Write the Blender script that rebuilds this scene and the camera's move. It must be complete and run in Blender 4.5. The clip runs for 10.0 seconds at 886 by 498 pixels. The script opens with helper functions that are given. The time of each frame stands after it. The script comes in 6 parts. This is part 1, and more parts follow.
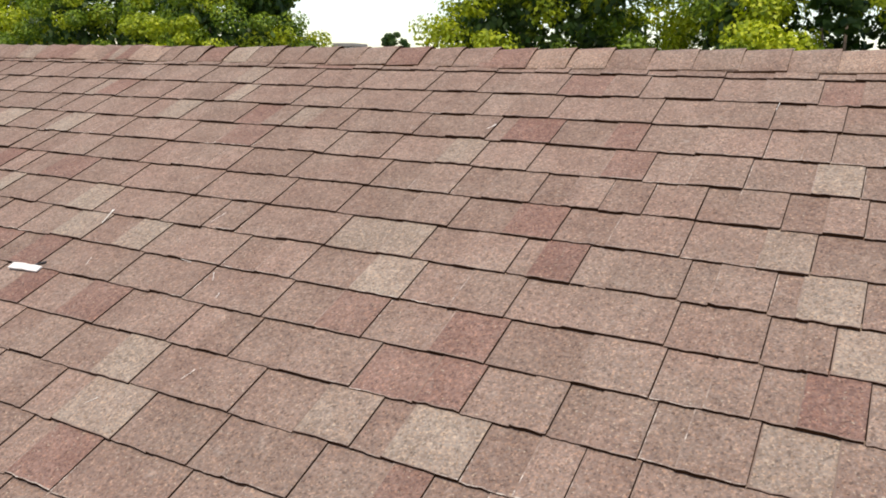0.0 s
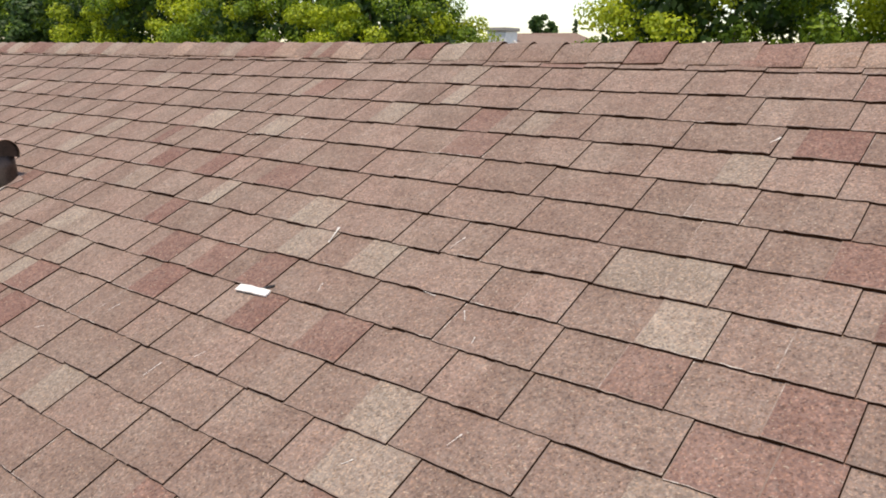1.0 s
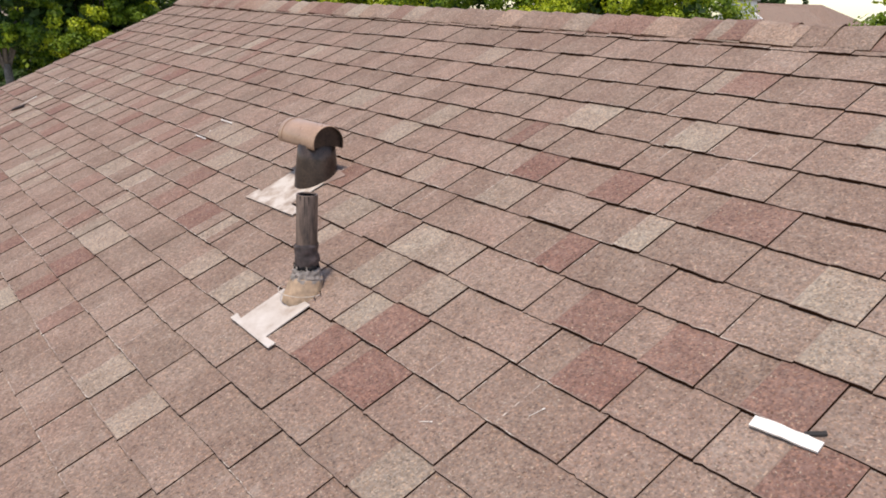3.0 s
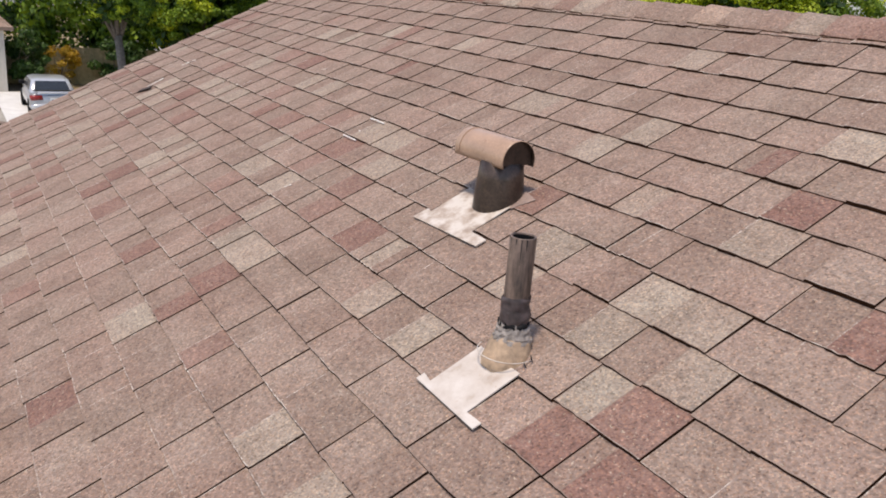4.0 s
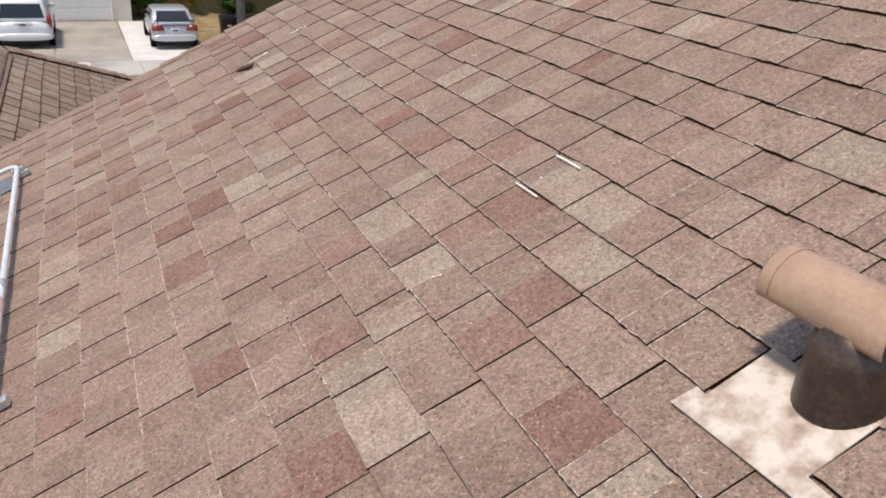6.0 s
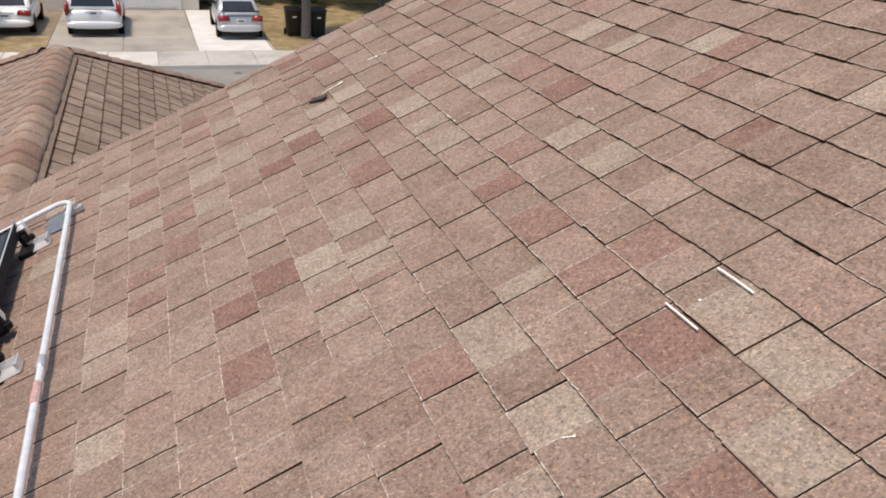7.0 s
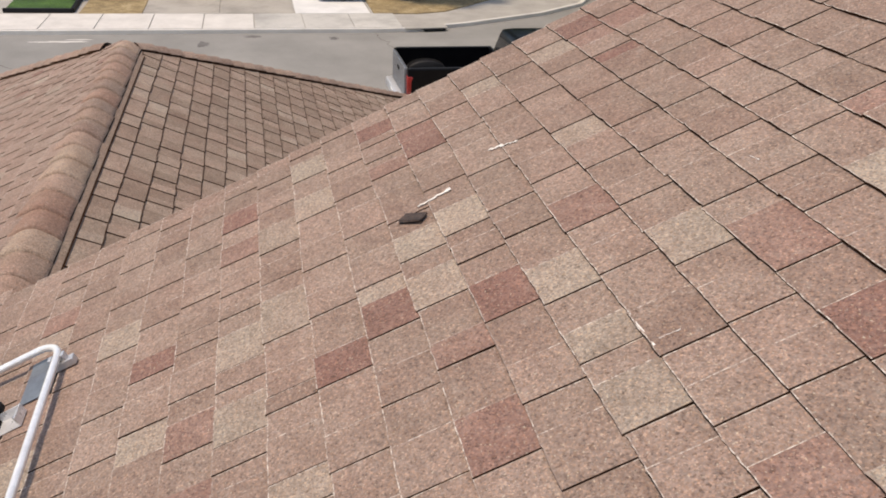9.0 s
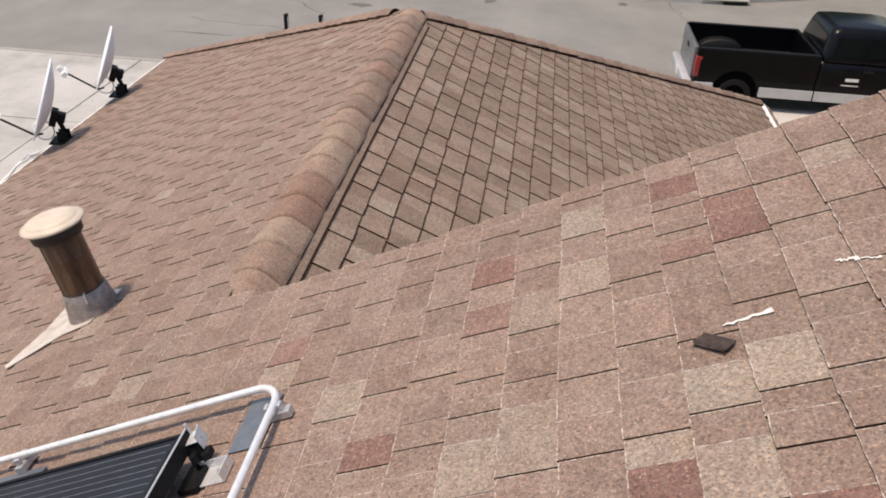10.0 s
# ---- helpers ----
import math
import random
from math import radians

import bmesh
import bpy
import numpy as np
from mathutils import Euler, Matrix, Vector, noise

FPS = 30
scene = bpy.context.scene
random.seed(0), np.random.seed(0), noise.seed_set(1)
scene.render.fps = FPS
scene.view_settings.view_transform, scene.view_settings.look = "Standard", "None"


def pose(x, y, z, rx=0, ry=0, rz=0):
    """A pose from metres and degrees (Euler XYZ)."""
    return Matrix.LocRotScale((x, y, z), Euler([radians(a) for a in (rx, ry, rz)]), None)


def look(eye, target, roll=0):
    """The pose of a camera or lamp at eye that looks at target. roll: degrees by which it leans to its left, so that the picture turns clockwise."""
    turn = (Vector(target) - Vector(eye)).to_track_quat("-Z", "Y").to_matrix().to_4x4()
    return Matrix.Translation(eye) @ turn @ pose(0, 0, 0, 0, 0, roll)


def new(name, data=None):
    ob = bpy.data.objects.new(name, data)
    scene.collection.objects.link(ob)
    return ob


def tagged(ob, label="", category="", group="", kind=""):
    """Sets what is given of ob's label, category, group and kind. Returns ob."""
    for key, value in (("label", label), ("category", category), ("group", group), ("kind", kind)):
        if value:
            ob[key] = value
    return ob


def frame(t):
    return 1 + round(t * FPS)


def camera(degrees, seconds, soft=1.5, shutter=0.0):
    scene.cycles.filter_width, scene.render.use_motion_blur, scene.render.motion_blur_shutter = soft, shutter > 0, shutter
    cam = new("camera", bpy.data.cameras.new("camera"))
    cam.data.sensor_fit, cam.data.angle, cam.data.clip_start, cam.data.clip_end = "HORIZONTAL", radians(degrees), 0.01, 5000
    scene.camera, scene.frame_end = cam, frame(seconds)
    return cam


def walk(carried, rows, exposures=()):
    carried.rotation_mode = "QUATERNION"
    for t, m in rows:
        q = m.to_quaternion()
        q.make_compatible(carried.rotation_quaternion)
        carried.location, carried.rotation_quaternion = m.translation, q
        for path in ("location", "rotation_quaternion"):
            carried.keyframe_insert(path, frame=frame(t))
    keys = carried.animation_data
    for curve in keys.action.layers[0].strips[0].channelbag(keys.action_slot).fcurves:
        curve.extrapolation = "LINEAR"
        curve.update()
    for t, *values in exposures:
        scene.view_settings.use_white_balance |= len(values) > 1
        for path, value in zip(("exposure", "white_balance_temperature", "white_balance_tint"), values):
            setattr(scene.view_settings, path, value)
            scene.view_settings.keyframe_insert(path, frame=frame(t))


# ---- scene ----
from collections import defaultdict

# ---- camera ----
cam = camera(57.4, 10.0, soft=1.85)
PATH = [
    (0, (5.511, -1.404, 5.792), (4.569, 0.311, 5.383), 1.57),
    (0.3, (5.394, -1.378, 5.868), (4.451, 0.334, 5.443), 1.93),
    (0.5, (5.325, -1.373, 5.858), (4.372, 0.334, 5.432), 2.52),
    (0.8, (5.189, -1.316, 5.830), (4.121, 0.320, 5.400), 1.80),
    (1, (5.066, -1.311, 5.845), (3.848, 0.209, 5.389), 0.93),
    (1.2, (4.989, -1.262, 5.848), (3.600, 0.104, 5.397), -0.76),
    (1.5, (4.816, -1.256, 5.859), (3.323, -0.006, 5.402), 0.49),
    (2, (4.496, -1.279, 5.858), (3.019, -0.016, 5.386), 2.32),
    (2.2, (4.387, -1.275, 5.856), (2.924, -0.003, 5.367), 2.53),
    (3.3, (3.754, -1.210, 5.881), (2.213, -0.073, 5.303), 4.08),
    (3.5, (3.634, -1.244, 5.882), (2.059, -0.156, 5.301), 4.95),
    (4, (3.356, -1.239, 5.883), (1.751, -0.209, 5.278), 4.81),
    (4.2, (3.245, -1.187, 5.869), (1.629, -0.186, 5.248), 4.30),
    (4.3, (3.182, -1.155, 5.868), (1.550, -0.211, 5.201), 3.52),
    (4.5, (3.061, -1.086, 5.896), (1.404, -0.259, 5.141), 1.87),
    (5, (2.808, -1.035, 5.920), (1.125, -0.260, 5.167), 2.55),
    (5.5, (2.500, -0.991, 5.997), (0.837, -0.193, 5.226), 2.98),
    (5.7, (2.378, -0.965, 5.990), (0.721, -0.153, 5.220), 3.45),
    (6, (2.169, -0.884, 5.997), (0.504, -0.117, 5.197), 3.21),
    (6.2, (2.059, -0.836, 6.050), (0.369, -0.145, 5.233), 2.35),
    (7.3, (1.402, -0.828, 6.087), (-0.301, -0.196, 5.250), 3.59),
    (7.5, (1.240, -0.778, 6.092), (-0.472, -0.185, 5.245), 2.79),
    (8, (0.882, -0.684, 6.176), (-0.870, -0.236, 5.321), 1.38),
    (8.2, (0.729, -0.667, 6.179), (-1.017, -0.212, 5.316), 2.32),
    (8.5, (0.513, -0.644, 6.214), (-1.225, -0.189, 5.336), 2.80),
    (8.7, (0.382, -0.618, 6.220), (-1.349, -0.157, 5.331), 3.10),
    (9, (0.170, -0.556, 6.210), (-1.545, -0.136, 5.273), 2.89),
    (9.2, (0.046, -0.535, 6.225), (-1.678, -0.264, 5.248), 1.82),
    (9.5, (-0.111, -0.540, 6.248), (-1.840, -0.548, 5.242), 0.24),
    (9.7, (-0.250, -0.552, 6.230), (-1.971, -0.641, 5.215), 1.51),
    (10, (-0.469, -0.588, 6.259), (-2.167, -0.769, 5.208), 2.41),
]
walk(cam, [(t, look(eye, target, roll)) for t, eye, target, roll in PATH],
     exposures=[(0, 0.34, 7600, 12.5), (4.5, 0.36, 7300, 14), (7.5, 0.36, 7750, 12.5), (10, 0.35, 7850, 14)])

# ---- world and sun ----
SUN_FROM = Vector((0.12, -0.28, 0.95)).normalized()
world = bpy.data.worlds.new("sky")
scene.world = world
world.use_nodes = True
wn = world.node_tree.nodes
sky = wn.new("ShaderNodeTexSky")
sky.sky_type = "NISHITA"
sky.sun_disc = False
sky.sun_elevation = math.asin(SUN_FROM.z)
sky.sun_rotation = math.atan2(SUN_FROM.x, SUN_FROM.y)
sky.dust_density = 0.8
sky.air_density = 1.0
sky.ozone_density = 1.0
world.node_tree.links.new(sky.outputs[0], wn["Background"].inputs[0])
wn["Background"].inputs[1].default_value = 0.19
sun = new("sun", bpy.data.lights.new("sun", "SUN"))
sun.data.energy = 2.8
sun.data.angle = radians(6.0)
sun.data.color = (1.0, 0.93, 0.84)
sun.matrix_world = look(SUN_FROM * 50, (0, 0, 0))

# ---- materials ----


def rgb(*c):
    return (c[0], c[1], c[2], 1.0)


class Nodes:
    """A small wrapper to write node trees briefly."""

    def __init__(self, name, rough=0.8, metal=0.0):
        self.m = bpy.data.materials.new(name)
        self.m.use_nodes = True
        self.t = self.m.node_tree
        self.p = self.t.nodes["Principled BSDF"]
        self.p.inputs["Roughness"].default_value = rough
        self.p.inputs["Metallic"].default_value = metal
        self.co = self.t.nodes.new("ShaderNodeNewGeometry")
        self.ob = self.t.nodes.new("ShaderNodeObjectInfo")

    def put(self, socket, v):
        if isinstance(v, bpy.types.NodeSocket):
            self.t.links.new(v, socket)
        else:
            socket.default_value = v

    def noise(self, scale, detail=4.0, rough=0.6, where=None):
        n = self.t.nodes.new("ShaderNodeTexNoise")
        n.inputs["Scale"].default_value = scale
        n.inputs["Detail"].default_value = detail
        n.inputs["Roughness"].default_value = rough
        self.put(n.inputs["Vector"], where or self.co.outputs["Position"])
        return n.outputs["Fac"]

    def cells(self, scale, out="Color"):
        n = self.t.nodes.new("ShaderNodeTexVoronoi")
        n.inputs["Scale"].default_value = scale
        self.put(n.inputs["Vector"], self.co.outputs["Position"])
        return n.outputs[out]

    def ramp(self, fac, *stops):
        n = self.t.nodes.new("ShaderNodeValToRGB")
        e = n.color_ramp.elements
        while len(e) < len(stops):
            e.new(0.5)
        for k, (pos, c) in zip(e, stops):
            k.position = pos
            k.color = c if len(c) == 4 else rgb(*c)
        self.put(n.inputs[0], fac)
        return n.outputs[0]

    def mix(self, fac, a, b, mode="MIX"):
        n = self.t.nodes.new("ShaderNodeMix")
        n.data_type = "RGBA"
        n.blend_type = mode
        self.put(n.inputs[0], fac)
        self.put(n.inputs[6], a)
        self.put(n.inputs[7], b)
        return n.outputs[2]

    def math(self, op, a, b=0.5):
        n = self.t.nodes.new("ShaderNodeMath")
        n.operation = op
        self.put(n.inputs[0], a)
        self.put(n.inputs[1], b)
        return n.outputs[0]

    def random(self):
        """One number for each object, and for each island of a joined mesh."""
        return self.math("FRACT", self.math("ADD", self.ob.outputs["Random"], self.co.outputs["Random Per Island"]), 0)

    def bump(self, height, strength=0.3, distance=0.002):
        n = self.t.nodes.new("ShaderNodeBump")
        n.inputs["Strength"].default_value = strength
        n.inputs["Distance"].default_value = distance
        self.put(n.inputs["Height"], height)
        self.put(self.p.inputs["Normal"], n.outputs[0])

    def done(self, colour):
        self.put(self.p.inputs["Base Color"], colour)
        return self.m


def plain(name, c, rough=0.6, metal=0.0, scale=8.0, vary=0.18, bump=0.0, fine=120.0):
    """A surface of one paint or stuff, with broad stains and fine grain."""
    n = Nodes(name, rough, metal)
    lo, hi = [tuple(v * k for v in c) for k in (1 - vary, 1 + vary)]
    broad = n.ramp(n.noise(scale), (0.3, lo), (0.7, hi))
    grain = n.ramp(n.noise(fine, 2.0), (0.25, (1 - vary,) * 3), (0.75, (1.0,) * 3))
    if bump:
        n.bump(n.noise(fine, 3.0), bump, 0.004)
    r = n.math("MULTIPLY_ADD", n.noise(scale * 2.5), 0.25)
    r.node.inputs[2].default_value = max(0.02, rough - 0.12)
    n.put(n.p.inputs["Roughness"], r)
    return n.done(n.mix(1.0, broad, grain, "MULTIPLY"))


def shingle_material(name, low, high, dust=0.5):
    """Mineral granules on asphalt: flecks, worn spots, broad stains, and a tone that differs from tab to tab."""
    n = Nodes(name, 0.95)
    n.p.inputs["Specular IOR Level"].default_value = 0.22
    tone = n.ramp(n.random(), (0.0, low), (1.0, high))
    speck = n.ramp(n.cells(225.0), (0.0, (0.46, 0.44, 0.43)), (0.3, (0.88, 0.87, 0.86)), (0.7, (1.08, 1.06, 1.03)), (1.0, (1.58, 1.49, 1.36)))
    c = n.mix(1.0, tone, speck, "MULTIPLY")
    blotch = n.ramp(n.noise(85.0, 3.0, 0.75), (0.28, (0.7, 0.69, 0.68)), (0.5, (1.0, 1.0, 1.0)), (0.74, (1.26, 1.26, 1.24)))
    c = n.mix(1.0, c, blotch, "MULTIPLY")
    stain = n.ramp(n.noise(9.0, 5.0, 0.7), (0.3, (0.82, 0.82, 0.8)), (0.66, (1.1, 1.09, 1.08)))
    c = n.mix(1.0, c, stain, "MULTIPLY")
    hue = n.ramp(n.noise(4.5, 3.0, 0.6), (0.35, (1.03, 0.985, 0.975)), (0.65, (0.98, 1.01, 1.0)))
    c = n.mix(1.0, c, hue, "MULTIPLY")
    fleck = n.ramp(n.noise(150.0, 2.0, 0.5), (0.64, (0, 0, 0)), (0.73, (0.5,) * 3))
    c = n.mix(fleck, c, rgb(0.55, 0.47, 0.36))
    tint = n.ramp(n.noise(210.0, 2.0, 0.6), (0.34, (1.09, 0.99, 0.88)), (0.5, (1.0, 1.0, 1.0)), (0.66, (0.92, 0.99, 1.03)))
    c = n.mix(1.0, c, tint, "MULTIPLY")
    pit = n.ramp(n.noise(150.0, 2.0, 0.5), (0.27, (0.6,) * 3), (0.36, (0, 0, 0)))
    c = n.mix(pit, c, rgb(0.08, 0.05, 0.04))
    worn = n.ramp(n.noise(21.0, 5.0, 0.75), (0.58, (0, 0, 0)), (0.76, (dust,) * 3))
    c = n.mix(worn, c, rgb(0.38, 0.325, 0.28))
    n.bump(n.noise(380.0, 2.0), 0.55, 0.0018)
    return n.done(c)


TAN = shingle_material("shingle_tan", (0.209, 0.151, 0.129), (0.260, 0.193, 0.167))
RED = shingle_material("shingle_red", (0.188, 0.111, 0.096), (0.228, 0.150, 0.130), 0.3)
GREY = shingle_material("shingle_grey", (0.254, 0.204, 0.175), (0.300, 0.248, 0.213))
AGED = shingle_material("shingle_aged", (0.232, 0.168, 0.143), (0.298, 0.224, 0.191))
OLD = shingle_material("shingle_old", (0.196, 0.146, 0.121), (0.270, 0.208, 0.176))
CAP = shingle_material("shingle_cap", (0.245, 0.172, 0.142), (0.305, 0.226, 0.190))
CAP_RED = shingle_material("shingle_cap_red", (0.236, 0.152, 0.124), (0.276, 0.188, 0.156))
CAP_CREAM = shingle_material("shingle_cap_cream", (0.282, 0.212, 0.173), (0.322, 0.247, 0.205))


def rim_material():
    """The edge of a tab, worn down to pale filler in places, more towards the street."""
    n = Nodes("shingle_worn_rim", 0.95)
    apart = n.t.nodes.new("ShaderNodeSeparateXYZ")
    n.put(apart.inputs[0], n.co.outputs["Position"])
    street = n.math("MULTIPLY", n.math("SUBTRACT", 2.2, apart.outputs[0]), 0.042)
    street = n.math("MINIMUM", n.math("MAXIMUM", street, -0.03), 0.15)
    here = n.ramp(n.math("ADD", n.noise(3.2, 3.0), street), (0.495, (0, 0, 0)), (0.62, (1, 1, 1)))
    fac = n.ramp(n.noise(70.0, 4.0, 0.75), (0.44, (0, 0, 0)), (0.62, (0.8,) * 3))
    tone = n.ramp(n.random(), (0.0, (0.175, 0.122, 0.098)), (1.0, (0.235, 0.172, 0.14)))
    return n.done(n.mix(n.mix(1.0, here, fac, "MULTIPLY"), tone, rgb(0.66, 0.60, 0.53)))


RIM = rim_material()
CUT = plain("cut_asphalt", (0.042, 0.020, 0.011), 0.95, scale=30.0)
CUT.node_tree.nodes["Principled BSDF"].inputs["Specular IOR Level"].default_value = 0.02
TAR = plain("black_tar", (0.016, 0.013, 0.012), 0.7, scale=40.0, bump=0.4, fine=60.0)
DECK = plain("roofing_felt", (0.026, 0.016, 0.011), 0.95)
DECK.node_tree.nodes["Principled BSDF"].inputs["Specular IOR Level"].default_value = 0.02
METAL = plain("galvanised_steel", (0.55, 0.55, 0.56), 0.38, 0.6, 14.0, 0.12)
CONDUIT = plain("zinc_conduit", (0.80, 0.80, 0.79), 0.34, 0.45, 25.0, 0.12)
BRIGHT = plain("bright_aluminium", (0.74, 0.74, 0.74), 0.3, 0.45, 25.0, 0.12)


def flashing_material(name, stained):
    n = Nodes(name, 0.5)
    c = n.noise(16.0, 4.0, 0.6)
    if stained:
        c = n.ramp(c, (0.36, (0.25, 0.185, 0.14)), (0.48, (0.40, 0.325, 0.265)), (0.60, (0.54, 0.485, 0.43)))
    else:
        c = n.ramp(c, (0.30, (0.36, 0.29, 0.235)), (0.42, (0.46, 0.40, 0.35)), (0.64, (0.545, 0.495, 0.45)))
    spot = n.ramp(n.noise(55.0, 3.0, 0.6), (0.62, (0, 0, 0)), (0.74, (0.5,) * 3))
    c = n.mix(spot, c, rgb(0.40, 0.29, 0.2))
    n.bump(n.noise(30.0, 2.0), 0.25, 0.004)
    return n.done(c)


def streaked(name, dark, mid, light, scale, along, rough=0.5, metal=0.0):
    """Rain streaks down a pipe: noise drawn out along z."""
    n = Nodes(name, rough, metal)
    tc = n.t.nodes.new("ShaderNodeTexCoord")
    mp = n.t.nodes.new("ShaderNodeMapping")
    mp.inputs["Scale"].default_value = (1.0, 1.0, along)
    n.put(mp.inputs[0], tc.outputs["Object"])
    c = n.ramp(n.noise(scale, 4.0, 0.6, mp.outputs[0]), (0.32, dark), (0.5, mid), (0.7, light))
    c = n.mix(1.0, c, n.ramp(n.noise(90.0, 3.0), (0.3, (0.8,) * 3), (0.7, (1.08,) * 3)), "MULTIPLY")
    return n.done(c)


LEAD = flashing_material("painted_flashing", False)
STAINED = flashing_material("stained_flashing", True)
ABS = streaked("weathered_black_plastic", (0.026, 0.016, 0.012), (0.120, 0.080, 0.061), (0.200, 0.142, 0.112), 48.0, 0.16)
HOOD = plain("tan_painted_hood", (0.395, 0.255, 0.175), 0.30, 0.0, 10.0, 0.2)
APRON = plain("dusty_pinkish_metal", (0.27, 0.195, 0.165), 0.7, 0.0, 20.0, 0.25)
CREAM = plain("dusty_cream_metal", (0.60, 0.50, 0.40), 0.5, 0.0, 12.0, 0.15)
SOOT = plain("sooty_metal", (0.072, 0.047, 0.035), 0.36, 0.3, 12.0, 0.5)
RUST = streaked("rusty_brown_pipe", (0.035, 0.02, 0.014), (0.10, 0.055, 0.032), (0.21, 0.125, 0.075), 22.0, 0.15, 0.42, 0.3)
TAPE = plain("dark_tape", (0.075, 0.055, 0.055), 0.5, 0.0, 45.0, 0.5, 0.5, 60.0)
GREYPAINT = plain("grey_painted_metal", (0.285, 0.240, 0.212), 0.55, 0.1, 22.0, 0.4)
MASTIC = plain("tan_mastic", (0.42, 0.295, 0.196), 0.6, 0.0, 34.0, 0.34, 0.35, 60.0)
BLACK = plain("black_plastic", (0.008, 0.008, 0.009), 0.6)
BLACK.node_tree.nodes["Principled BSDF"].inputs["Specular IOR Level"].default_value = 0.15
WHITE = plain("white_paint", (0.78, 0.77, 0.74), 0.5, 0.0, 10.0, 0.08)
CAULK = plain("dried_white_sealant", (0.72, 0.68, 0.62), 0.7, 0.0, 40.0, 0.15, 0.4)
STICK = plain("bare_white_strip", (0.78, 0.74, 0.69), 0.6, 0.0, 30.0, 0.1)
STUCCO = plain("stucco", (0.55, 0.50, 0.43), 0.9, 0.0, 2.0, 0.12, 0.4, 60.0)
CONCRETE = plain("concrete", (0.33, 0.31, 0.28), 0.9, 0.0, 1.1, 0.16, 0.2, 35.0)
CONCRETE_NEW = plain("pale_concrete", (0.53, 0.505, 0.47), 0.9, 0.0, 1.3, 0.12, 0.2, 35.0)
CONCRETE_WHITE = plain("white_concrete", (0.60, 0.595, 0.58), 0.85, 0.0, 1.3, 0.12, 0.2, 35.0)


def stained_concrete(name, c, seep):
    """Old driveway slabs: broad damp marks, oil spots and fine grit."""
    n = Nodes(name, 0.85)
    broad = n.ramp(n.noise(0.55, 4.0, 0.65), (0.34, tuple(v * 0.72 for v in c)), (0.52, c), (0.68, tuple(min(0.8, v * 1.14) for v in c)))
    oil = n.ramp(n.noise(1.1, 5.0, 0.7), (0.60, (0, 0, 0)), (0.74, (seep,) * 3))
    c = n.mix(oil, broad, rgb(0.12, 0.10, 0.085))
    c = n.mix(1.0, c, n.ramp(n.noise(40.0, 3.0, 0.7), (0.3, (0.86,) * 3), (0.7, (1.07,) * 3)), "MULTIPLY")
    n.bump(n.noise(35.0, 3.0), 0.2, 0.004)
    return n.done(c)


DRIVE = stained_concrete("stained_driveway_concrete", (0.33, 0.305, 0.268), 0.55)
APRON_SLAB = stained_concrete("weathered_driveway_concrete", (0.425, 0.41, 0.38), 0.4)
ASPHALT = plain("worn_asphalt", (0.222, 0.214, 0.198), 0.92, 0.0, 0.5, 0.14, 0.3, 25.0)
DIRT = plain("dry_soil", (0.24, 0.19, 0.13), 0.95, 0.0, 1.2, 0.3, 0.5, 18.0)
BARK = plain("bark", (0.185, 0.155, 0.13), 0.95, 0.0, 12.0, 0.35, 0.6, 40.0)
RUBBER = plain("tyre_rubber", (0.010, 0.010, 0.010), 0.85)
RUBBER.node_tree.nodes["Principled BSDF"].inputs["Specular IOR Level"].default_value = 0.15
ALLOY = plain("alloy_rim", (0.5, 0.5, 0.52), 0.35, 0.8)
CHROME = plain("chrome", (0.7, 0.7, 0.72), 0.18, 1.0, 6.0, 0.06)
DARK_TRIM = plain("dark_trim", (0.006, 0.006, 0.007), 0.6)
DARK_TRIM.node_tree.nodes["Principled BSDF"].inputs["Specular IOR Level"].default_value = 0.25


def car_paint(name, c, metal=0.0, rough=0.28, coat=0.7):
    n = Nodes(name, rough, metal)
    n.p.inputs["Coat Weight"].default_value = coat
    n.p.inputs["Coat Roughness"].default_value = 0.06
    dust = n.ramp(n.noise(3.0, 4.0), (0.35, c), (0.8, tuple(v * 0.94 + 0.003 for v in c)))
    return n.done(dust)


CAR_WHITE = car_paint("white_car_paint", (0.78, 0.78, 0.77))
CAR_SILVER = car_paint("silver_car_paint", (0.50, 0.51, 0.53), 0.35)
CAR_PALE = car_paint("pale_silver_car_paint", (0.66, 0.67, 0.69), 0.2)
CAR_BLACK = car_paint("black_car_paint", (0.002, 0.002, 0.003), 0.0, 0.3, 0.05)
CAR_BLACK.node_tree.nodes["Principled BSDF"].inputs["Specular IOR Level"].default_value = 0.15
TAIL = plain("red_lamp_lens", (0.28, 0.022, 0.02), 0.2, 0.0, 20.0, 0.2)
CAR_GLASS = plain("tinted_car_glass", (0.018, 0.022, 0.026), 0.06, 0.0, 2.0, 0.2)
TRUCK_GLASS = plain("dark_truck_glass", (0.006, 0.007, 0.008), 0.12, 0.0, 2.0, 0.2)
TRUCK_GLASS.node_tree.nodes["Principled BSDF"].inputs["Specular IOR Level"].default_value = 0.12
# Near-black colour for the shade painted into the truck's wheel openings.
ARCH_SHADE = plain("black_wheel_arch", (0.0015, 0.0015, 0.0015), 0.9)
ARCH_SHADE.node_tree.nodes["Principled BSDF"].inputs["Specular IOR Level"].default_value = 0.03
# Tailgate colour, a paler grey than the truck's black body.
GATE = plain("dusty_dark_gate", (0.16, 0.165, 0.18), 0.3, 0.2, 4.0, 0.3)
TRIM = plain("silver_trim_paint", (0.52, 0.52, 0.53), 0.35, 0.3, 3.0, 0.08)
PLATE = plain("number_plate", (0.72, 0.72, 0.70), 0.4)
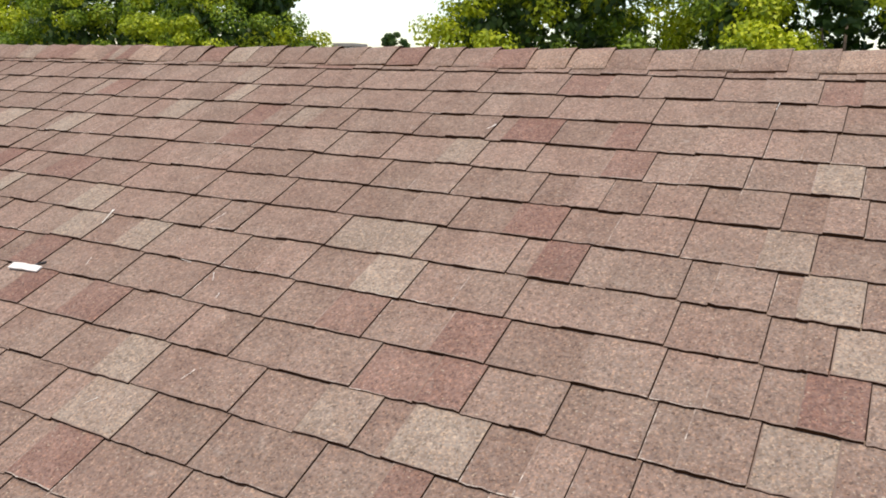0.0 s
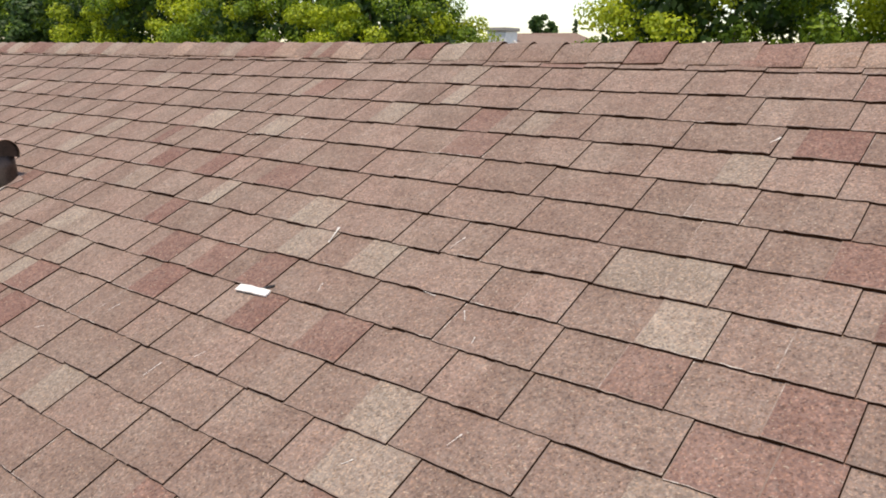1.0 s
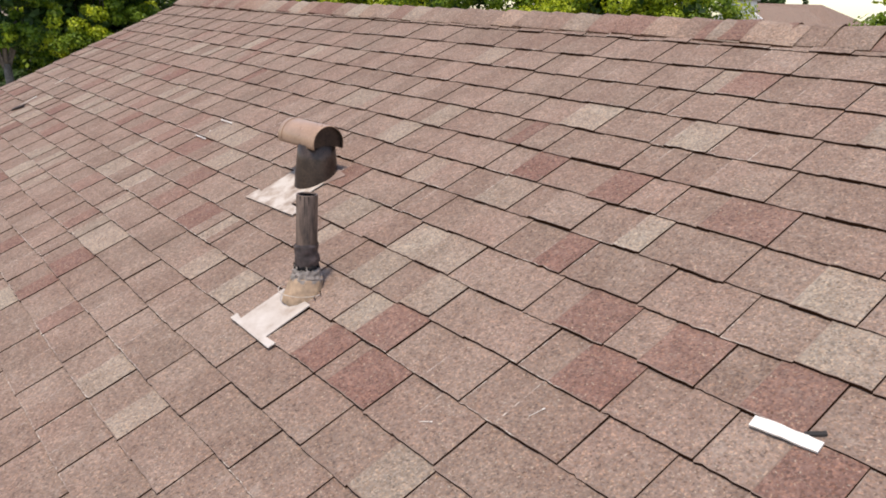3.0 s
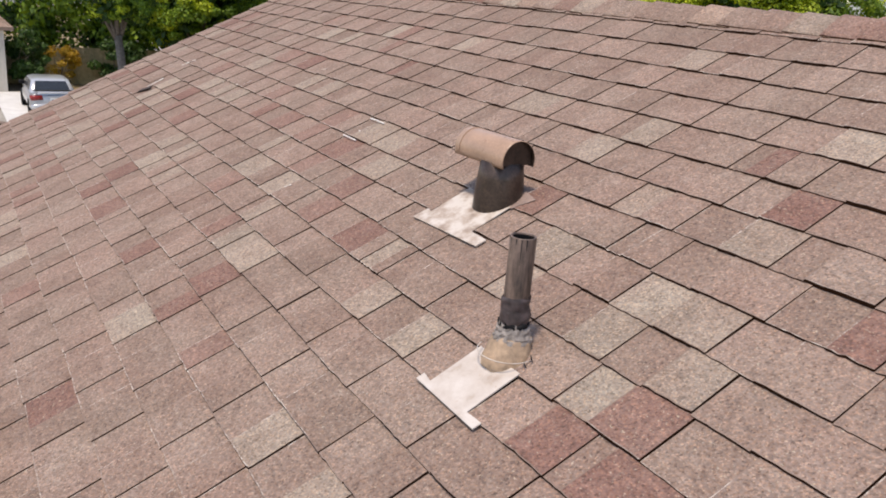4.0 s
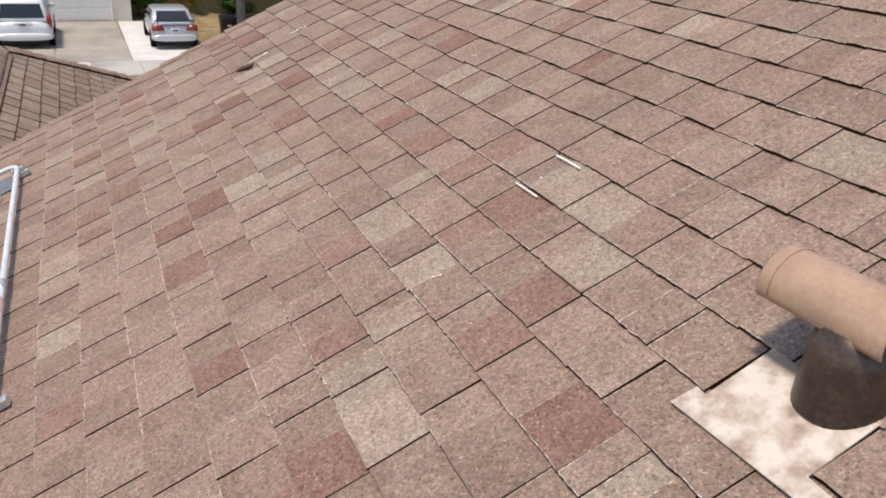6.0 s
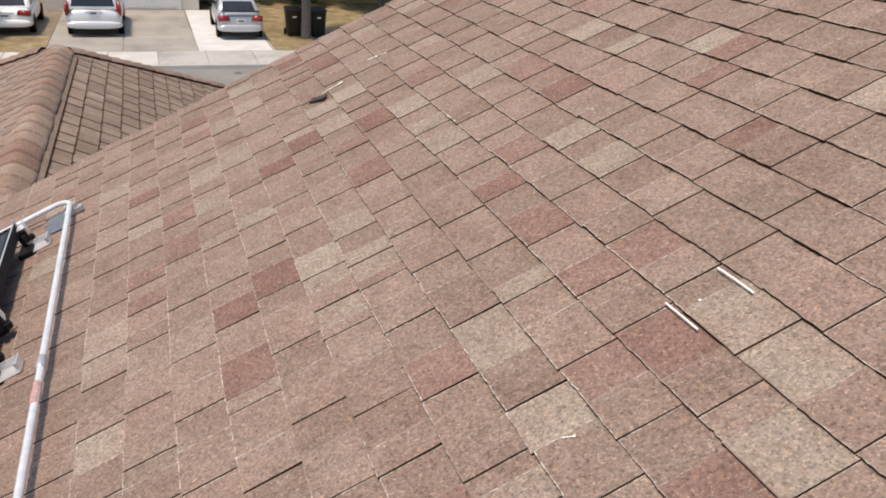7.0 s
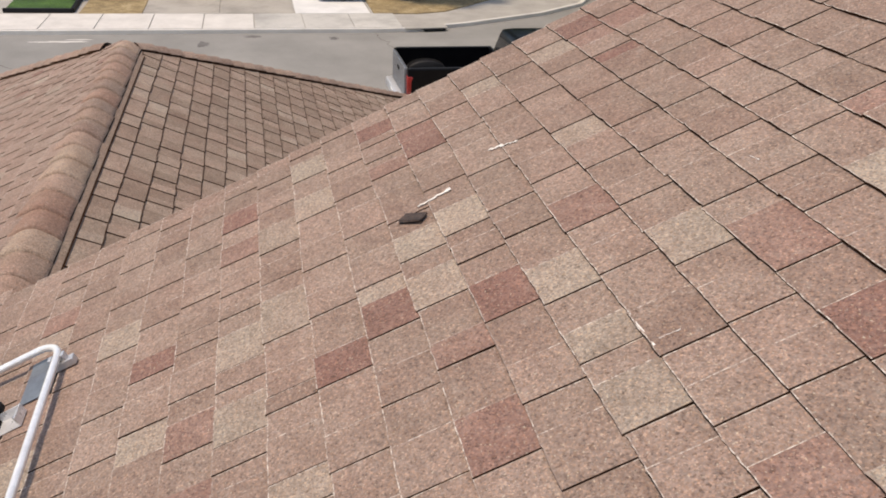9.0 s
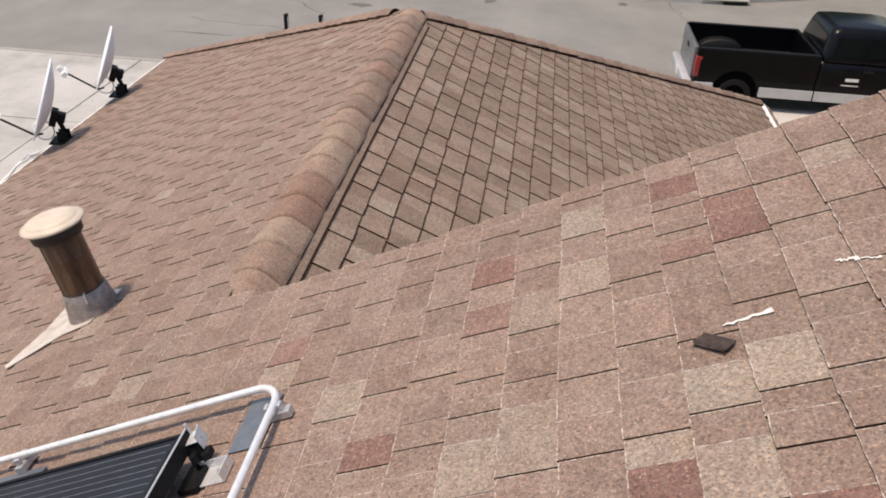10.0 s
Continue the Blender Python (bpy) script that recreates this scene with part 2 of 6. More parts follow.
BAR = plain("plate_marks", (0.06, 0.07, 0.15), 0.5)


def panel_material():
    n = Nodes("solar_cells", 0.4)
    c = n.ramp(n.noise(3.0), (0.3, (0.007, 0.009, 0.015)), (0.7, (0.015, 0.019, 0.029)))
    n.p.inputs["Specular IOR Level"].default_value = 0.12
    return n.done(c)


SOLAR = panel_material()
BUSBAR = plain("dull_busbar", (0.30, 0.31, 0.33), 0.5, 0.3, 40.0, 0.3)
FADED = plain("faded_red_tape", (0.52, 0.31, 0.29), 0.6, 0.0, 60.0, 0.3)
SLATE = plain("blue_grey_plate", (0.14, 0.16, 0.19), 0.4, 0.3, 20.0, 0.2)


def dry_grass_material(name, a, b, c):
    n = Nodes(name, 0.95)
    col = n.ramp(n.noise(1.3, 6.0, 0.75), (0.32, a), (0.52, b), (0.7, c))
    col = n.mix(1.0, col, n.ramp(n.noise(22.0, 3.0, 0.7), (0.25, (0.55,) * 3), (0.75, (1.2,) * 3)), "MULTIPLY")
    n.bump(n.noise(30.0, 3.0), 0.8, 0.03)
    return n.done(col)


DRY = dry_grass_material("dry_lawn", (0.14, 0.098, 0.052), (0.30, 0.222, 0.112), (0.47, 0.375, 0.225))
LAWN = dry_grass_material("green_lawn", (0.018, 0.05, 0.007), (0.036, 0.095, 0.012), (0.06, 0.135, 0.02))


def leaf_material(name, dark, mid, light):
    n = Nodes(name, 0.6)
    col = n.ramp(n.random(), (0.0, dark), (0.5, mid), (1.0, light))
    col = n.mix(1.0, col, n.ramp(n.noise(0.9, 3.0), (0.3, (0.7, 0.75, 0.7)), (0.7, (1.15, 1.1, 1.0))), "MULTIPLY")
    tr = n.t.nodes.new("ShaderNodeBsdfTranslucent")
    n.put(tr.inputs[0], col)
    mixer = n.t.nodes.new("ShaderNodeMixShader")
    mixer.inputs[0].default_value = 0.32
    out = n.t.nodes["Material Output"]
    n.t.links.new(n.p.outputs[0], mixer.inputs[1])
    n.t.links.new(tr.outputs[0], mixer.inputs[2])
    n.t.links.new(mixer.outputs[0], out.inputs[0])
    return n.done(col)


LEAF_GOLD = leaf_material("yellow_green_leaves", (0.19, 0.27, 0.010), (0.37, 0.46, 0.014), (0.54, 0.60, 0.03))
LEAF_GREEN = leaf_material("green_leaves", (0.07, 0.14, 0.010), (0.16, 0.265, 0.014), (0.27, 0.38, 0.022))
# For the dark trees, and for painted inner shade in full crowns.
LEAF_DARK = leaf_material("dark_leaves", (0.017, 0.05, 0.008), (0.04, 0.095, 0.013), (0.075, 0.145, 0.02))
LEAF_PINK = leaf_material("pale_pink_flowers", (0.10, 0.16, 0.05), (0.62, 0.50, 0.48), (0.78, 0.70, 0.68))
LEAF_ORANGE = leaf_material("orange_flowers", (0.25, 0.16, 0.01), (0.42, 0.24, 0.01), (0.55, 0.36, 0.03))

# ---- mesh helpers ----


def part(name, bm, material, parent=None, label="", smooth=False, m=None):
    """One mesh object from a bmesh, under a thing or a part."""
    me = bpy.data.meshes.new(name)
    bm.normal_update()
    bm.to_mesh(me)
    bm.free()
    for one in material if isinstance(material, (list, tuple)) else [material]:
        me.materials.append(one)
    if smooth:
        for f in me.polygons:
            f.use_smooth = True
    ob = new(name, me)
    if parent:
        ob.parent = parent
    if m:
        ob.matrix_basis = m
    if label:
        ob["label"] = label
    return ob


def raw(name, verts, faces, materials, parent=None, index=None, smooth=False):
    me = bpy.data.meshes.new(name)
    me.from_pydata(verts, [], faces)
    for one in materials:
        me.materials.append(one)
    if index is not None:
        me.polygons.foreach_set("material_index", np.array(index, dtype=np.int32))
    if smooth:
        me.polygons.foreach_set("use_smooth", np.ones(len(faces), dtype=bool))
    me.update()
    ob = new(name, me)
    if parent:
        ob.parent = parent
    return ob


def thing(name, m, label, category, group="", kind=""):
    return_ob = new(name)
    return_ob.empty_display_size = 0.1
    return_ob.matrix_basis = m
    return tagged(return_ob, label, category, group, kind)


def box(bm, lo, hi, bevel=0.0, m=None, seg=2):
    size = [b - a for a, b in zip(lo, hi)]
    mid = [(a + b) / 2 for a, b in zip(lo, hi)]
    made = bmesh.ops.create_cube(bm, size=1.0, matrix=(m or Matrix()) @ Matrix.LocRotScale(mid, None, size))
    if bevel:
        edges = list({e for v in made["verts"] for e in v.link_edges})
        bmesh.ops.bevel(bm, geom=edges, offset=bevel, segments=seg, affect="EDGES", profile=0.5)
    return bm


def boxes(*specs, bevel=0.0):
    bm = bmesh.new()
    for lo, hi in specs:
        box(bm, lo, hi, bevel)
    return bm


def lathe(bm, profile, m=None, sides=28, close=False):
    """Turns (radius, height) pairs about the z axis."""
    m = m or Matrix()
    rings = []
    for r, z in profile:
        rings.append([bm.verts.new(m @ Vector((r * math.cos(a), r * math.sin(a), z)))
                      for a in (2 * math.pi * i / sides for i in range(sides))])
    for a, b in zip(rings, rings[1:]):
        for i in range(sides):
            bm.faces.new((a[i], a[(i + 1) % sides], b[(i + 1) % sides], b[i]))
    if close:
        bm.faces.new(list(reversed(rings[0])))
        bm.faces.new(rings[-1])
    return bm


def tube(bm, points, radius, sides=10, cap=True):
    """A round bar along points; radius may be a number or one for each point."""
    pts = [Vector(p) for p in points]
    rad = radius if isinstance(radius, (list, tuple)) else [radius] * len(pts)
    rings, side = [], None
    for i, p in enumerate(pts):
        d = (pts[min(i + 1, len(pts) - 1)] - pts[max(i - 1, 0)]).normalized()
        if side is None:
            side = d.orthogonal().normalized()
        side = (side - d * side.dot(d)).normalized()
        up = d.cross(side)
        rings.append([bm.verts.new(p + rad[i] * (math.cos(a) * side + math.sin(a) * up))
                      for a in (2 * math.pi * k / sides for k in range(sides))])
    for a, b in zip(rings, rings[1:]):
        for k in range(sides):
            bm.faces.new((a[k], a[(k + 1) % sides], b[(k + 1) % sides], b[k]))
    if cap:
        bm.faces.new(list(reversed(rings[0])))
        bm.faces.new(rings[-1])
    return bm


def sheet(bm, outline, z0, z1):
    """A plate: an outline in x and y, between two heights."""
    low = [bm.verts.new((x, y, z0)) for x, y in outline]
    top = [bm.verts.new((x, y, z1)) for x, y in outline]
    n = len(outline)
    bm.faces.new(top)
    bm.faces.new(list(reversed(low)))
    for i in range(n):
        bm.faces.new((low[i], low[(i + 1) % n], top[(i + 1) % n], top[i]))
    return bm


def solid(bm, corners):
    """A block from eight corners: four below, four above, in the same turn."""
    v = [bm.verts.new(c) for c in corners]
    for f in ((3, 2, 1, 0), (4, 5, 6, 7), (0, 1, 5, 4), (1, 2, 6, 5), (2, 3, 7, 6), (3, 0, 4, 7)):
        bm.faces.new([v[i] for i in f])
    return bm


# ---- the house: planes of its roof ----
PITCH = 26.3
SN, CS = math.sin(radians(PITCH)), math.cos(radians(PITCH))
LEVEL = 5.2
FRONT = pose(0, 0, LEVEL, PITCH)
RIDGE_Y = 1.555                      # up the front slope
RAKE_X, FAR_X = -2.92, 10.5
WING_Y, WING_X, EAVE_Y = -1.925, -7.36, -6.7
APEX = FRONT @ Vector((0, RIDGE_Y, 0))
WING = FRONT @ Vector((WING_X, WING_Y, 0))
BACK = pose(0, APEX.y, APEX.z, 0, 0, 180) @ pose(0, 0, 0, PITCH)
WING_BACK = pose(0, WING.y, WING.z, 0, 0, 180) @ pose(0, 0, 0, PITCH)
WING_HIP = pose(WING.x, WING.y, WING.z, 0, 0, -90) @ pose(0, 0, 0, PITCH)
WING_DOWN = EAVE_Y - WING_Y


def course_y(k):
    return 0.046 + 0.1434 * k + (0.0008 * k * k if k > 0 else 0.0)


def slab(name, m, outline, label, depth=0.09):
    bm = sheet(bmesh.new(), outline, -depth, -0.001)
    return tagged(part(name, bm, DECK, m=m), label, "roof", "", "structure")


roof_front = slab("roof_front_slope", FRONT, [
    (WING_X + (EAVE_Y - WING_Y) * CS, EAVE_Y), (FAR_X, EAVE_Y), (FAR_X, RIDGE_Y), (RAKE_X, RIDGE_Y), (RAKE_X, WING_Y), (WING_X, WING_Y)],
    "front roof slope laid with weathered tan and red shingles")
roof_back = slab("roof_back_slope", BACK, [(-FAR_X, -7.0), (-RAKE_X, -7.0), (-RAKE_X, 0), (-FAR_X, 0)],
                 "rear roof slope of the main house")
wing_back = slab("roof_wing_slope", WING_BACK, [
    (-RAKE_X - 0.3, WING_DOWN), (-WING_X - WING_DOWN * CS, WING_DOWN), (-WING_X, 0), (-RAKE_X - 0.3, 0)],
    "shaded garage roof slope with aged grey-brown shingles")
wing_hip = slab("roof_hip_slope", WING_HIP, [(WING_DOWN * CS, WING_DOWN), (-WING_DOWN * CS, WING_DOWN), (0, 0)],
                "hipped street end of the garage roof")


def piece_rows(w, length, high, low, wave, rim=0.004, side=True):
    """Points and faces of one shingle tab: granule top, worn rim, cut edges. Materials: 0 top, 1 rim, 2 cut."""
    xs, ys = (0.0, min(rim * 0.6, w * 0.12), w * 0.15, w * 0.29, w * 0.42, w * 0.57, w * 0.7, w * 0.86, w), (0.0, rim * 0.65, length)
    n = len(xs)
    pts, faces, index = [], [], []
    for j, y in enumerate(ys):
        for i, x in enumerate(xs):
            dy = wave[i] if j < 2 else 0.0
            pts.append((x + wave[i] * (0.5 if j == 1 else 0.0), y + dy, high + (low - high) * y / length + (wave[i] * 0.4 if j < 2 else 0)))
    for i, x in enumerate(xs):
        pts.append((x, wave[i], -0.001))
    pts += [(0.0, length, -0.001), (w, length, -0.001)]
    for j in range(2):
        for i in range(n - 1):
            a = j * n + i
            faces.append((a, a + 1, a + n + 1, a + n))
            index.append(1 if (i == 0 and side) or j == 0 else 0)
    for i in range(n - 1):
        faces.append((3 * n + i, 3 * n + i + 1, i + 1, i))
        index.append(2)
    faces += [(4 * n, 3 * n, 0, n, 2 * n), (4 * n - 1, 4 * n + 1, 3 * n - 1, 2 * n - 1, n - 1)]
    index += [2, 2]
    return pts, faces, index


TOOTH, FLAT = (0.0112, 0.0040), (0.0083, 0.0011)
LAID = {}


def joints(k, first, *widths):
    """Where the raised tabs of course k of the front slope end: the first end, then the steps to the next ones in centimetres."""
    ends = [first]
    for w in widths:
        ends.append(ends[-1] + w / 100)
    LAID[k] = ends


def tab_ends(rnd, left, right, known, wide):
    """The ends of the raised tabs of one course, with the gaps between the known ones filled by tabs of the usual width."""
    ends, x = [], left - rnd.uniform(0, 0.2)
    for stop in list(known) + [right]:
        if stop <= left:
            x = stop
            continue
        n = max(1, round((stop - x) / wide)) if stop - x > 0.41 else 1
        for i in range(1, n):
            ends.append(x + (stop - x) * (i + rnd.uniform(-0.13, 0.13)) / n)
        ends.append(stop)
        x = stop
    return [e for e in ends if left + 0.02 < e < right - 0.02] + [right]


def lay(roof, name, courses, reach, tones, seed, near=None, special=None, base=TAN, slit=0.0021, edge=None, rim=0.004, wide=0.262, known=None, rows=course_y, skew=(0.0, 0.0), mirror=False):
    """Lays courses of laminated shingles on a slope: raised tabs, and the lower stretches between them."""
    rnd = random.Random(seed)
    special, known = special or {}, known or {}
    meshes = {}
    joined = defaultdict(lambda: ([], [], []))
    count = 0
    for k in courses:
        y0 = rows(k)
        length = rows(k + 1) - y0 + 0.014
        lo, hi = reach(y0), reach(y0 + length - 0.014)
        left, right = min(lo[0], hi[0]), max(lo[1], hi[1])
        left, right = max(lo[0], hi[0]) - 0.06 if lo[0] != hi[0] else left, right if lo[1] == hi[1] else min(lo[1], hi[1]) + 0.06
        marks = special.get(k, [])
        holes = [(a, b) for a, b, tone in marks if tone is None]
        ph = [rnd.uniform(0, 7) for _ in range(3)]
        sag = lambda u: 0.0024 * math.sin(3.1 * u + ph[0]) + 0.0012 * math.sin(8.3 * u + ph[1]) + 0.0005 * math.sin(19 * u + ph[2])
        ends = tab_ends(rnd, left, right, known.get(k, ()), wide)
        tabs, x = [], left
        for end in ends:
            w = end - x
            part_at = x + w * rnd.uniform(0.34, 0.6)
            u, v = rnd.random(), rnd.random()
            tone = [RED if q < tones[0] else GREY if q < tones[0] + tones[1] else base for q in (u, v)]
            for a, b, forced in marks:
                c = (a + b) / 2
                if forced and x < c < end:
                    half = (b - a) / 2
                    if c - x > end - c:
                        tone[1], part_at = forced, max(x + 0.05, min(c - half, end - 0.06))
                    else:
                        tone[0], part_at = forced, min(end - 0.05, max(c + half, x + 0.06))
            if w < 0.115:
                tabs.append((x, end, True, tone[1]))
            else:
                tabs += [(x, part_at, mirror, tone[0]), (part_at, end, not mirror, tone[1])]
            x = end
        cut = []
        for x, end, raised, tone in tabs:
            for a, b in holes:
                if x < b and end > a:
                    if x < a - 0.02:
                        cut.append((x, a, raised, tone))
                    x = b
            if end - x > 0.012:
                cut.append((x, end, raised, tone))
        for x, end, raised, tone in cut:
            w = end - x
            high, low = TOOTH if raised else FLAT
            lift = rnd.random()
            jitter = [rnd.gauss(0, 0.0008) for _ in range(9)]
            if lift > 0.965:
                high += 0.0016
                jitter = [q + 0.001 for q in jitter]
            dy = sag(x) + skew[0] + skew[1] * x + rnd.gauss(0, 0.0014)
            turn = (sag(end) - sag(x)) / w + skew[1]
            gap = slit * raised * (1.9 if near and k < -13 else 1.0)
            if mirror:
                x += gap
            if near and near(x, k) and count < 300:
                key = (round(w, 2), raised, tone.name, int(lift * 3), lift > 0.965)
                if key not in meshes:
                    pts, faces, index = piece_rows(round(w, 2), 0.158, high, low, jitter)
                    me = bpy.data.meshes.new("shingle")
                    me.from_pydata(pts, [], faces)
                    for one in (tone, RIM, CUT):
                        me.materials.append(one)
                    me.polygons.foreach_set("material_index", np.array(index, dtype=np.int32))
                    me.update()
                    meshes[key] = me
                ob = new("shingle", meshes[key])
                ob.parent = roof
                ob.matrix_basis = Matrix.LocRotScale((x, y0 + dy, 0), Euler((0, 0, turn)), ((w - gap) / round(w, 2), length / 0.158, 1))
                count += 1
            else:
                pts, faces, index = piece_rows(w - gap, length, high, low, jitter, rim, edge is None)
                allp, allf, alli = joined[tone.name]
                n = len(allp)
                allp += [(px + x, py + y0 + dy + turn * px, pz) for px, py, pz in pts]
                allf += [tuple(n + i for i in f) for f in faces]
                alli += index
    for tone, (pts, faces, index) in joined.items():
        ob = raw(name, pts, faces, [bpy.data.materials[tone], edge or RIM, CUT], roof, index)
        tagged(ob, "", "", "", "stuff")


# The courses of the front slope, from the eave side up to the ridge.
joints(-13, -2.63)
joints(-12, -2.58)
joints(-11, -2.80, 12, 27)
joints(-10, -2.78, 24, 27, 26, 35, 15, 32, 24, 31, 20, 21)
joints(-9, -2.86, 25, 25, 30, 30, 20, 24, 29, 30, 16, 24, 28)
joints(-8, -2.82, 17, 30, 23, 28, 23, 30, 25, 18, 22, 32, 24, 18)
joints(-7, -2.69, 23, 33, 17, 9, 22, 23, 31, 34, 31, 28, 28, 59, 90, 24)
joints(-6, -2.80, 29, 24, 20, 13, 26, 9, 21, 9, 15, 8, 30, 26, 35, 6, 29, 24, 32, 23, 34, 25, 27)
joints(-5, -2.75, 22, 31, 20, 31, 24, 6, 24, 10, 23, 29, 31, 31, 28, 24, 12, 27, 28, 30, 38, 24, 78)
joints(-4, -2.87, 23, 32, 34, 26, 31, 29, 26, 34, 19, 15, 34, 21, 22, 14, 25, 33, 23, 26, 56, 19, 31, 27, 29, 48, 23, 26)
joints(-3, -2.88, 30, 25, 28, 31, 24, 26, 28, 31, 19, 15, 54, 27, 14, 29, 29, 36, 25, 54, 22, 26, 32, 44, 24, 30, 22, 25)
joints(-2, -2.70, 6, 14, 15, 34, 24, 25, 25, 34, 24, 43, 65, 30, 22, 33, 7, 12, 27, 53, 25, 28, 29, 16, 30, 24, 31, 30, 31, 24, 19, 10)
joints(-1, -2.38, 28, 31, 16, 28, 30, 24, 40, 23, 54, 24, 28, 28, 29, 32, 22, 23, 25, 32, 24, 21, 23, 31, 26, 20, 34, 26, 18, 17, 18)
joints(0, -2.62, 23, 33, 25, 17, 33, 23, 43, 24, 31, 28, 17, 30, 23, 23, 52, 23, 23, 29, 29, 24, 23, 22, 32, 28, 27, 29, 31, 34, 18, 18)
joints(1, -2.42, 28, 30, 30, 22, 32, 21, 25, 30, 30, 26, 25, 30, 21, 53, 31, 16, 33, 24, 24, 21, 30, 26, 31, 24, 33, 27, 35, 18, 12)
joints(2, -2.38, 31, 29, 24, 31, 23, 21, 32, 25, 54, 31, 22, 11, 29, 23, 30, 23, 29, 25, 46, 29, 30, 17, 13, 32, 27, 26, 16, 24, 18, 17)
joints(3, -1.93, 20, 35, 31, 30, 26, 101, 29, 23, 14, 6, 32, 20, 30, 24, 31, 12, 31, 25, 35, 30, 24, 65, 31)
joints(4, -1.62, 25, 17, 30, 29, 149, 55, 20, 30, 12, 11, 31, 14, 31, 29, 30, 11, 25, 31, 27, 43, 11, 13, 19, 17)
joints(5, -1.48, 35, 25, 206, 25, 23, 24, 34, 22, 19, 25, 34, 36, 31, 22, 31, 18, 33, 25, 26)
joints(6, -1.27, 28, 205, 26, 35, 28, 30, 15, 18, 29, 25, 50, 24, 30, 47, 26, 33, 16)
joints(7, 0.43, 36, 23, 39, 26, 120, 29, 13, 26, 102, 32, 32, 18)
joints(8, 0.90, 36, 30, 106, 31, 31)

# Tabs whose colour stands out: tone, course, and their middles along it.
SPECIAL = defaultdict(list)


def tint(tone, k, *places):
    SPECIAL[k] += [(x - 0.068, x + 0.068 + 0.018 * math.sin(9 * x + k), tone) for x in places]


tint(RED, -11, -2.47)
tint(RED, -9, 0.18, 1.08)
tint(RED, -8, -1.88, -1.11)
tint(RED, -7, -1.49, -1.23)
tint(RED, -6, -2.59, -2.33, -0.57, -0.26, 0.38, 0.96, 1.29)
tint(RED, -5, -0.65, 0.89)
tint(RED, -4, -1.47, 0.56, 4.05)
tint(RED, -3, -1.59, 0.15, 2.31, 2.48, 4.84)
tint(RED, -2, -2.76, -2.43, -1.3, -1.03, 0.84, 1.15, 2.4)
tint(RED, -1, -2.46, -1.45, 0.8, 2.95, 3.42, 3.69, 4.71, 4.8)
tint(RED, 0, -0.45, -0.2, 2.83, 3.07, 3.3, 4.45, 4.76)
tint(RED, 1, -1.63, -0.62, 1.56)
tint(RED, 2, 4.83)
tint(RED, 3, -1.21, -0.86, 2.22, 2.54, 2.9, 4.74)
tint(RED, 4, -2.79, -2.45, -0.09, 2.05)
tint(RED, 5, -0.41, 3.5, 4.9)
tint(RED, 6, -1.48, -0.51, 3.47, 4.54, 4.86)
tint(RED, 7, 2.53)
tint(RED, 8, 4.63)
tint(GREY, -9, -2.14, -0.65)
tint(GREY, -7, 0.86)
tint(GREY, -6, -1.78, -1.46, 1.79, 2.06)
tint(GREY, -5, -2.33, -1.86)
tint(GREY, -4, -2.74, -2.42, -0.6, -0.26, 0.68, 0.88, 2.8, 3.06)
tint(GREY, -3, -0.72, -0.39, 0.61, 1.53, 1.79, 4.02)
tint(GREY, -2, -1.84, -1.61, 0.18, 1.34, 3.99, 4.6, 4.81)
tint(GREY, -1, -1.88, 0.06, 2.16, 2.41, 5.44)
tint(GREY, 0, -1.4, -1.12, -0.94, 0.79, 1.77, 2.3)
tint(GREY, 1, 0.46, 0.66, 3.32, 3.6, 4.46)
tint(GREY, 2, -1.33, -0.52, -0.29, 2.76, 3.23, 4.45, 5.44)
tint(GREY, 3, 1.47, 5.35)
tint(GREY, 4, 0.99)
tint(GREY, 5, -1.21, -0.9, 2.15, 2.56, 4.39, 5.42)
tint(GREY, 6, 0.06, 3.05)
tint(GREY, 7, 1.34, 3.27)
tint(GREY, 8, 3.19)
# Openings cut for the flashings.
SPECIAL[-3] += [(1.96, 2.112, None)]
SPECIAL[0] += [(1.285, 1.513, None)]


def wing_row(k):
    return 0.159 * k - 0.05


# Ends of the raised tabs in the top courses of the garage roof.
WING_LAID = {-2: (4.33, 4.52, 4.73, 5.01, 5.29, 5.56, 5.78, 6.12, 6.41, 6.82), -3: (4.45, 4.71, 5.09, 5.32, 5.72, 5.97, 6.24, 6.62),
             -4: (4.5, 4.69, 4.87, 5.13, 5.41, 5.8, 6.11, 6.4, 6.76)}


def front_reach(y):
    if y > WING_Y - 0.03:
        return RAKE_X - 0.03, FAR_X
    return WING_X + (y - WING_Y) * CS, FAR_X


def wing_reach(y):
    return -RAKE_X - 0.2, -WING_X - y * CS


def hip_reach(y):
    return y * CS, -y * CS


# ---- ridge and hip caps ----


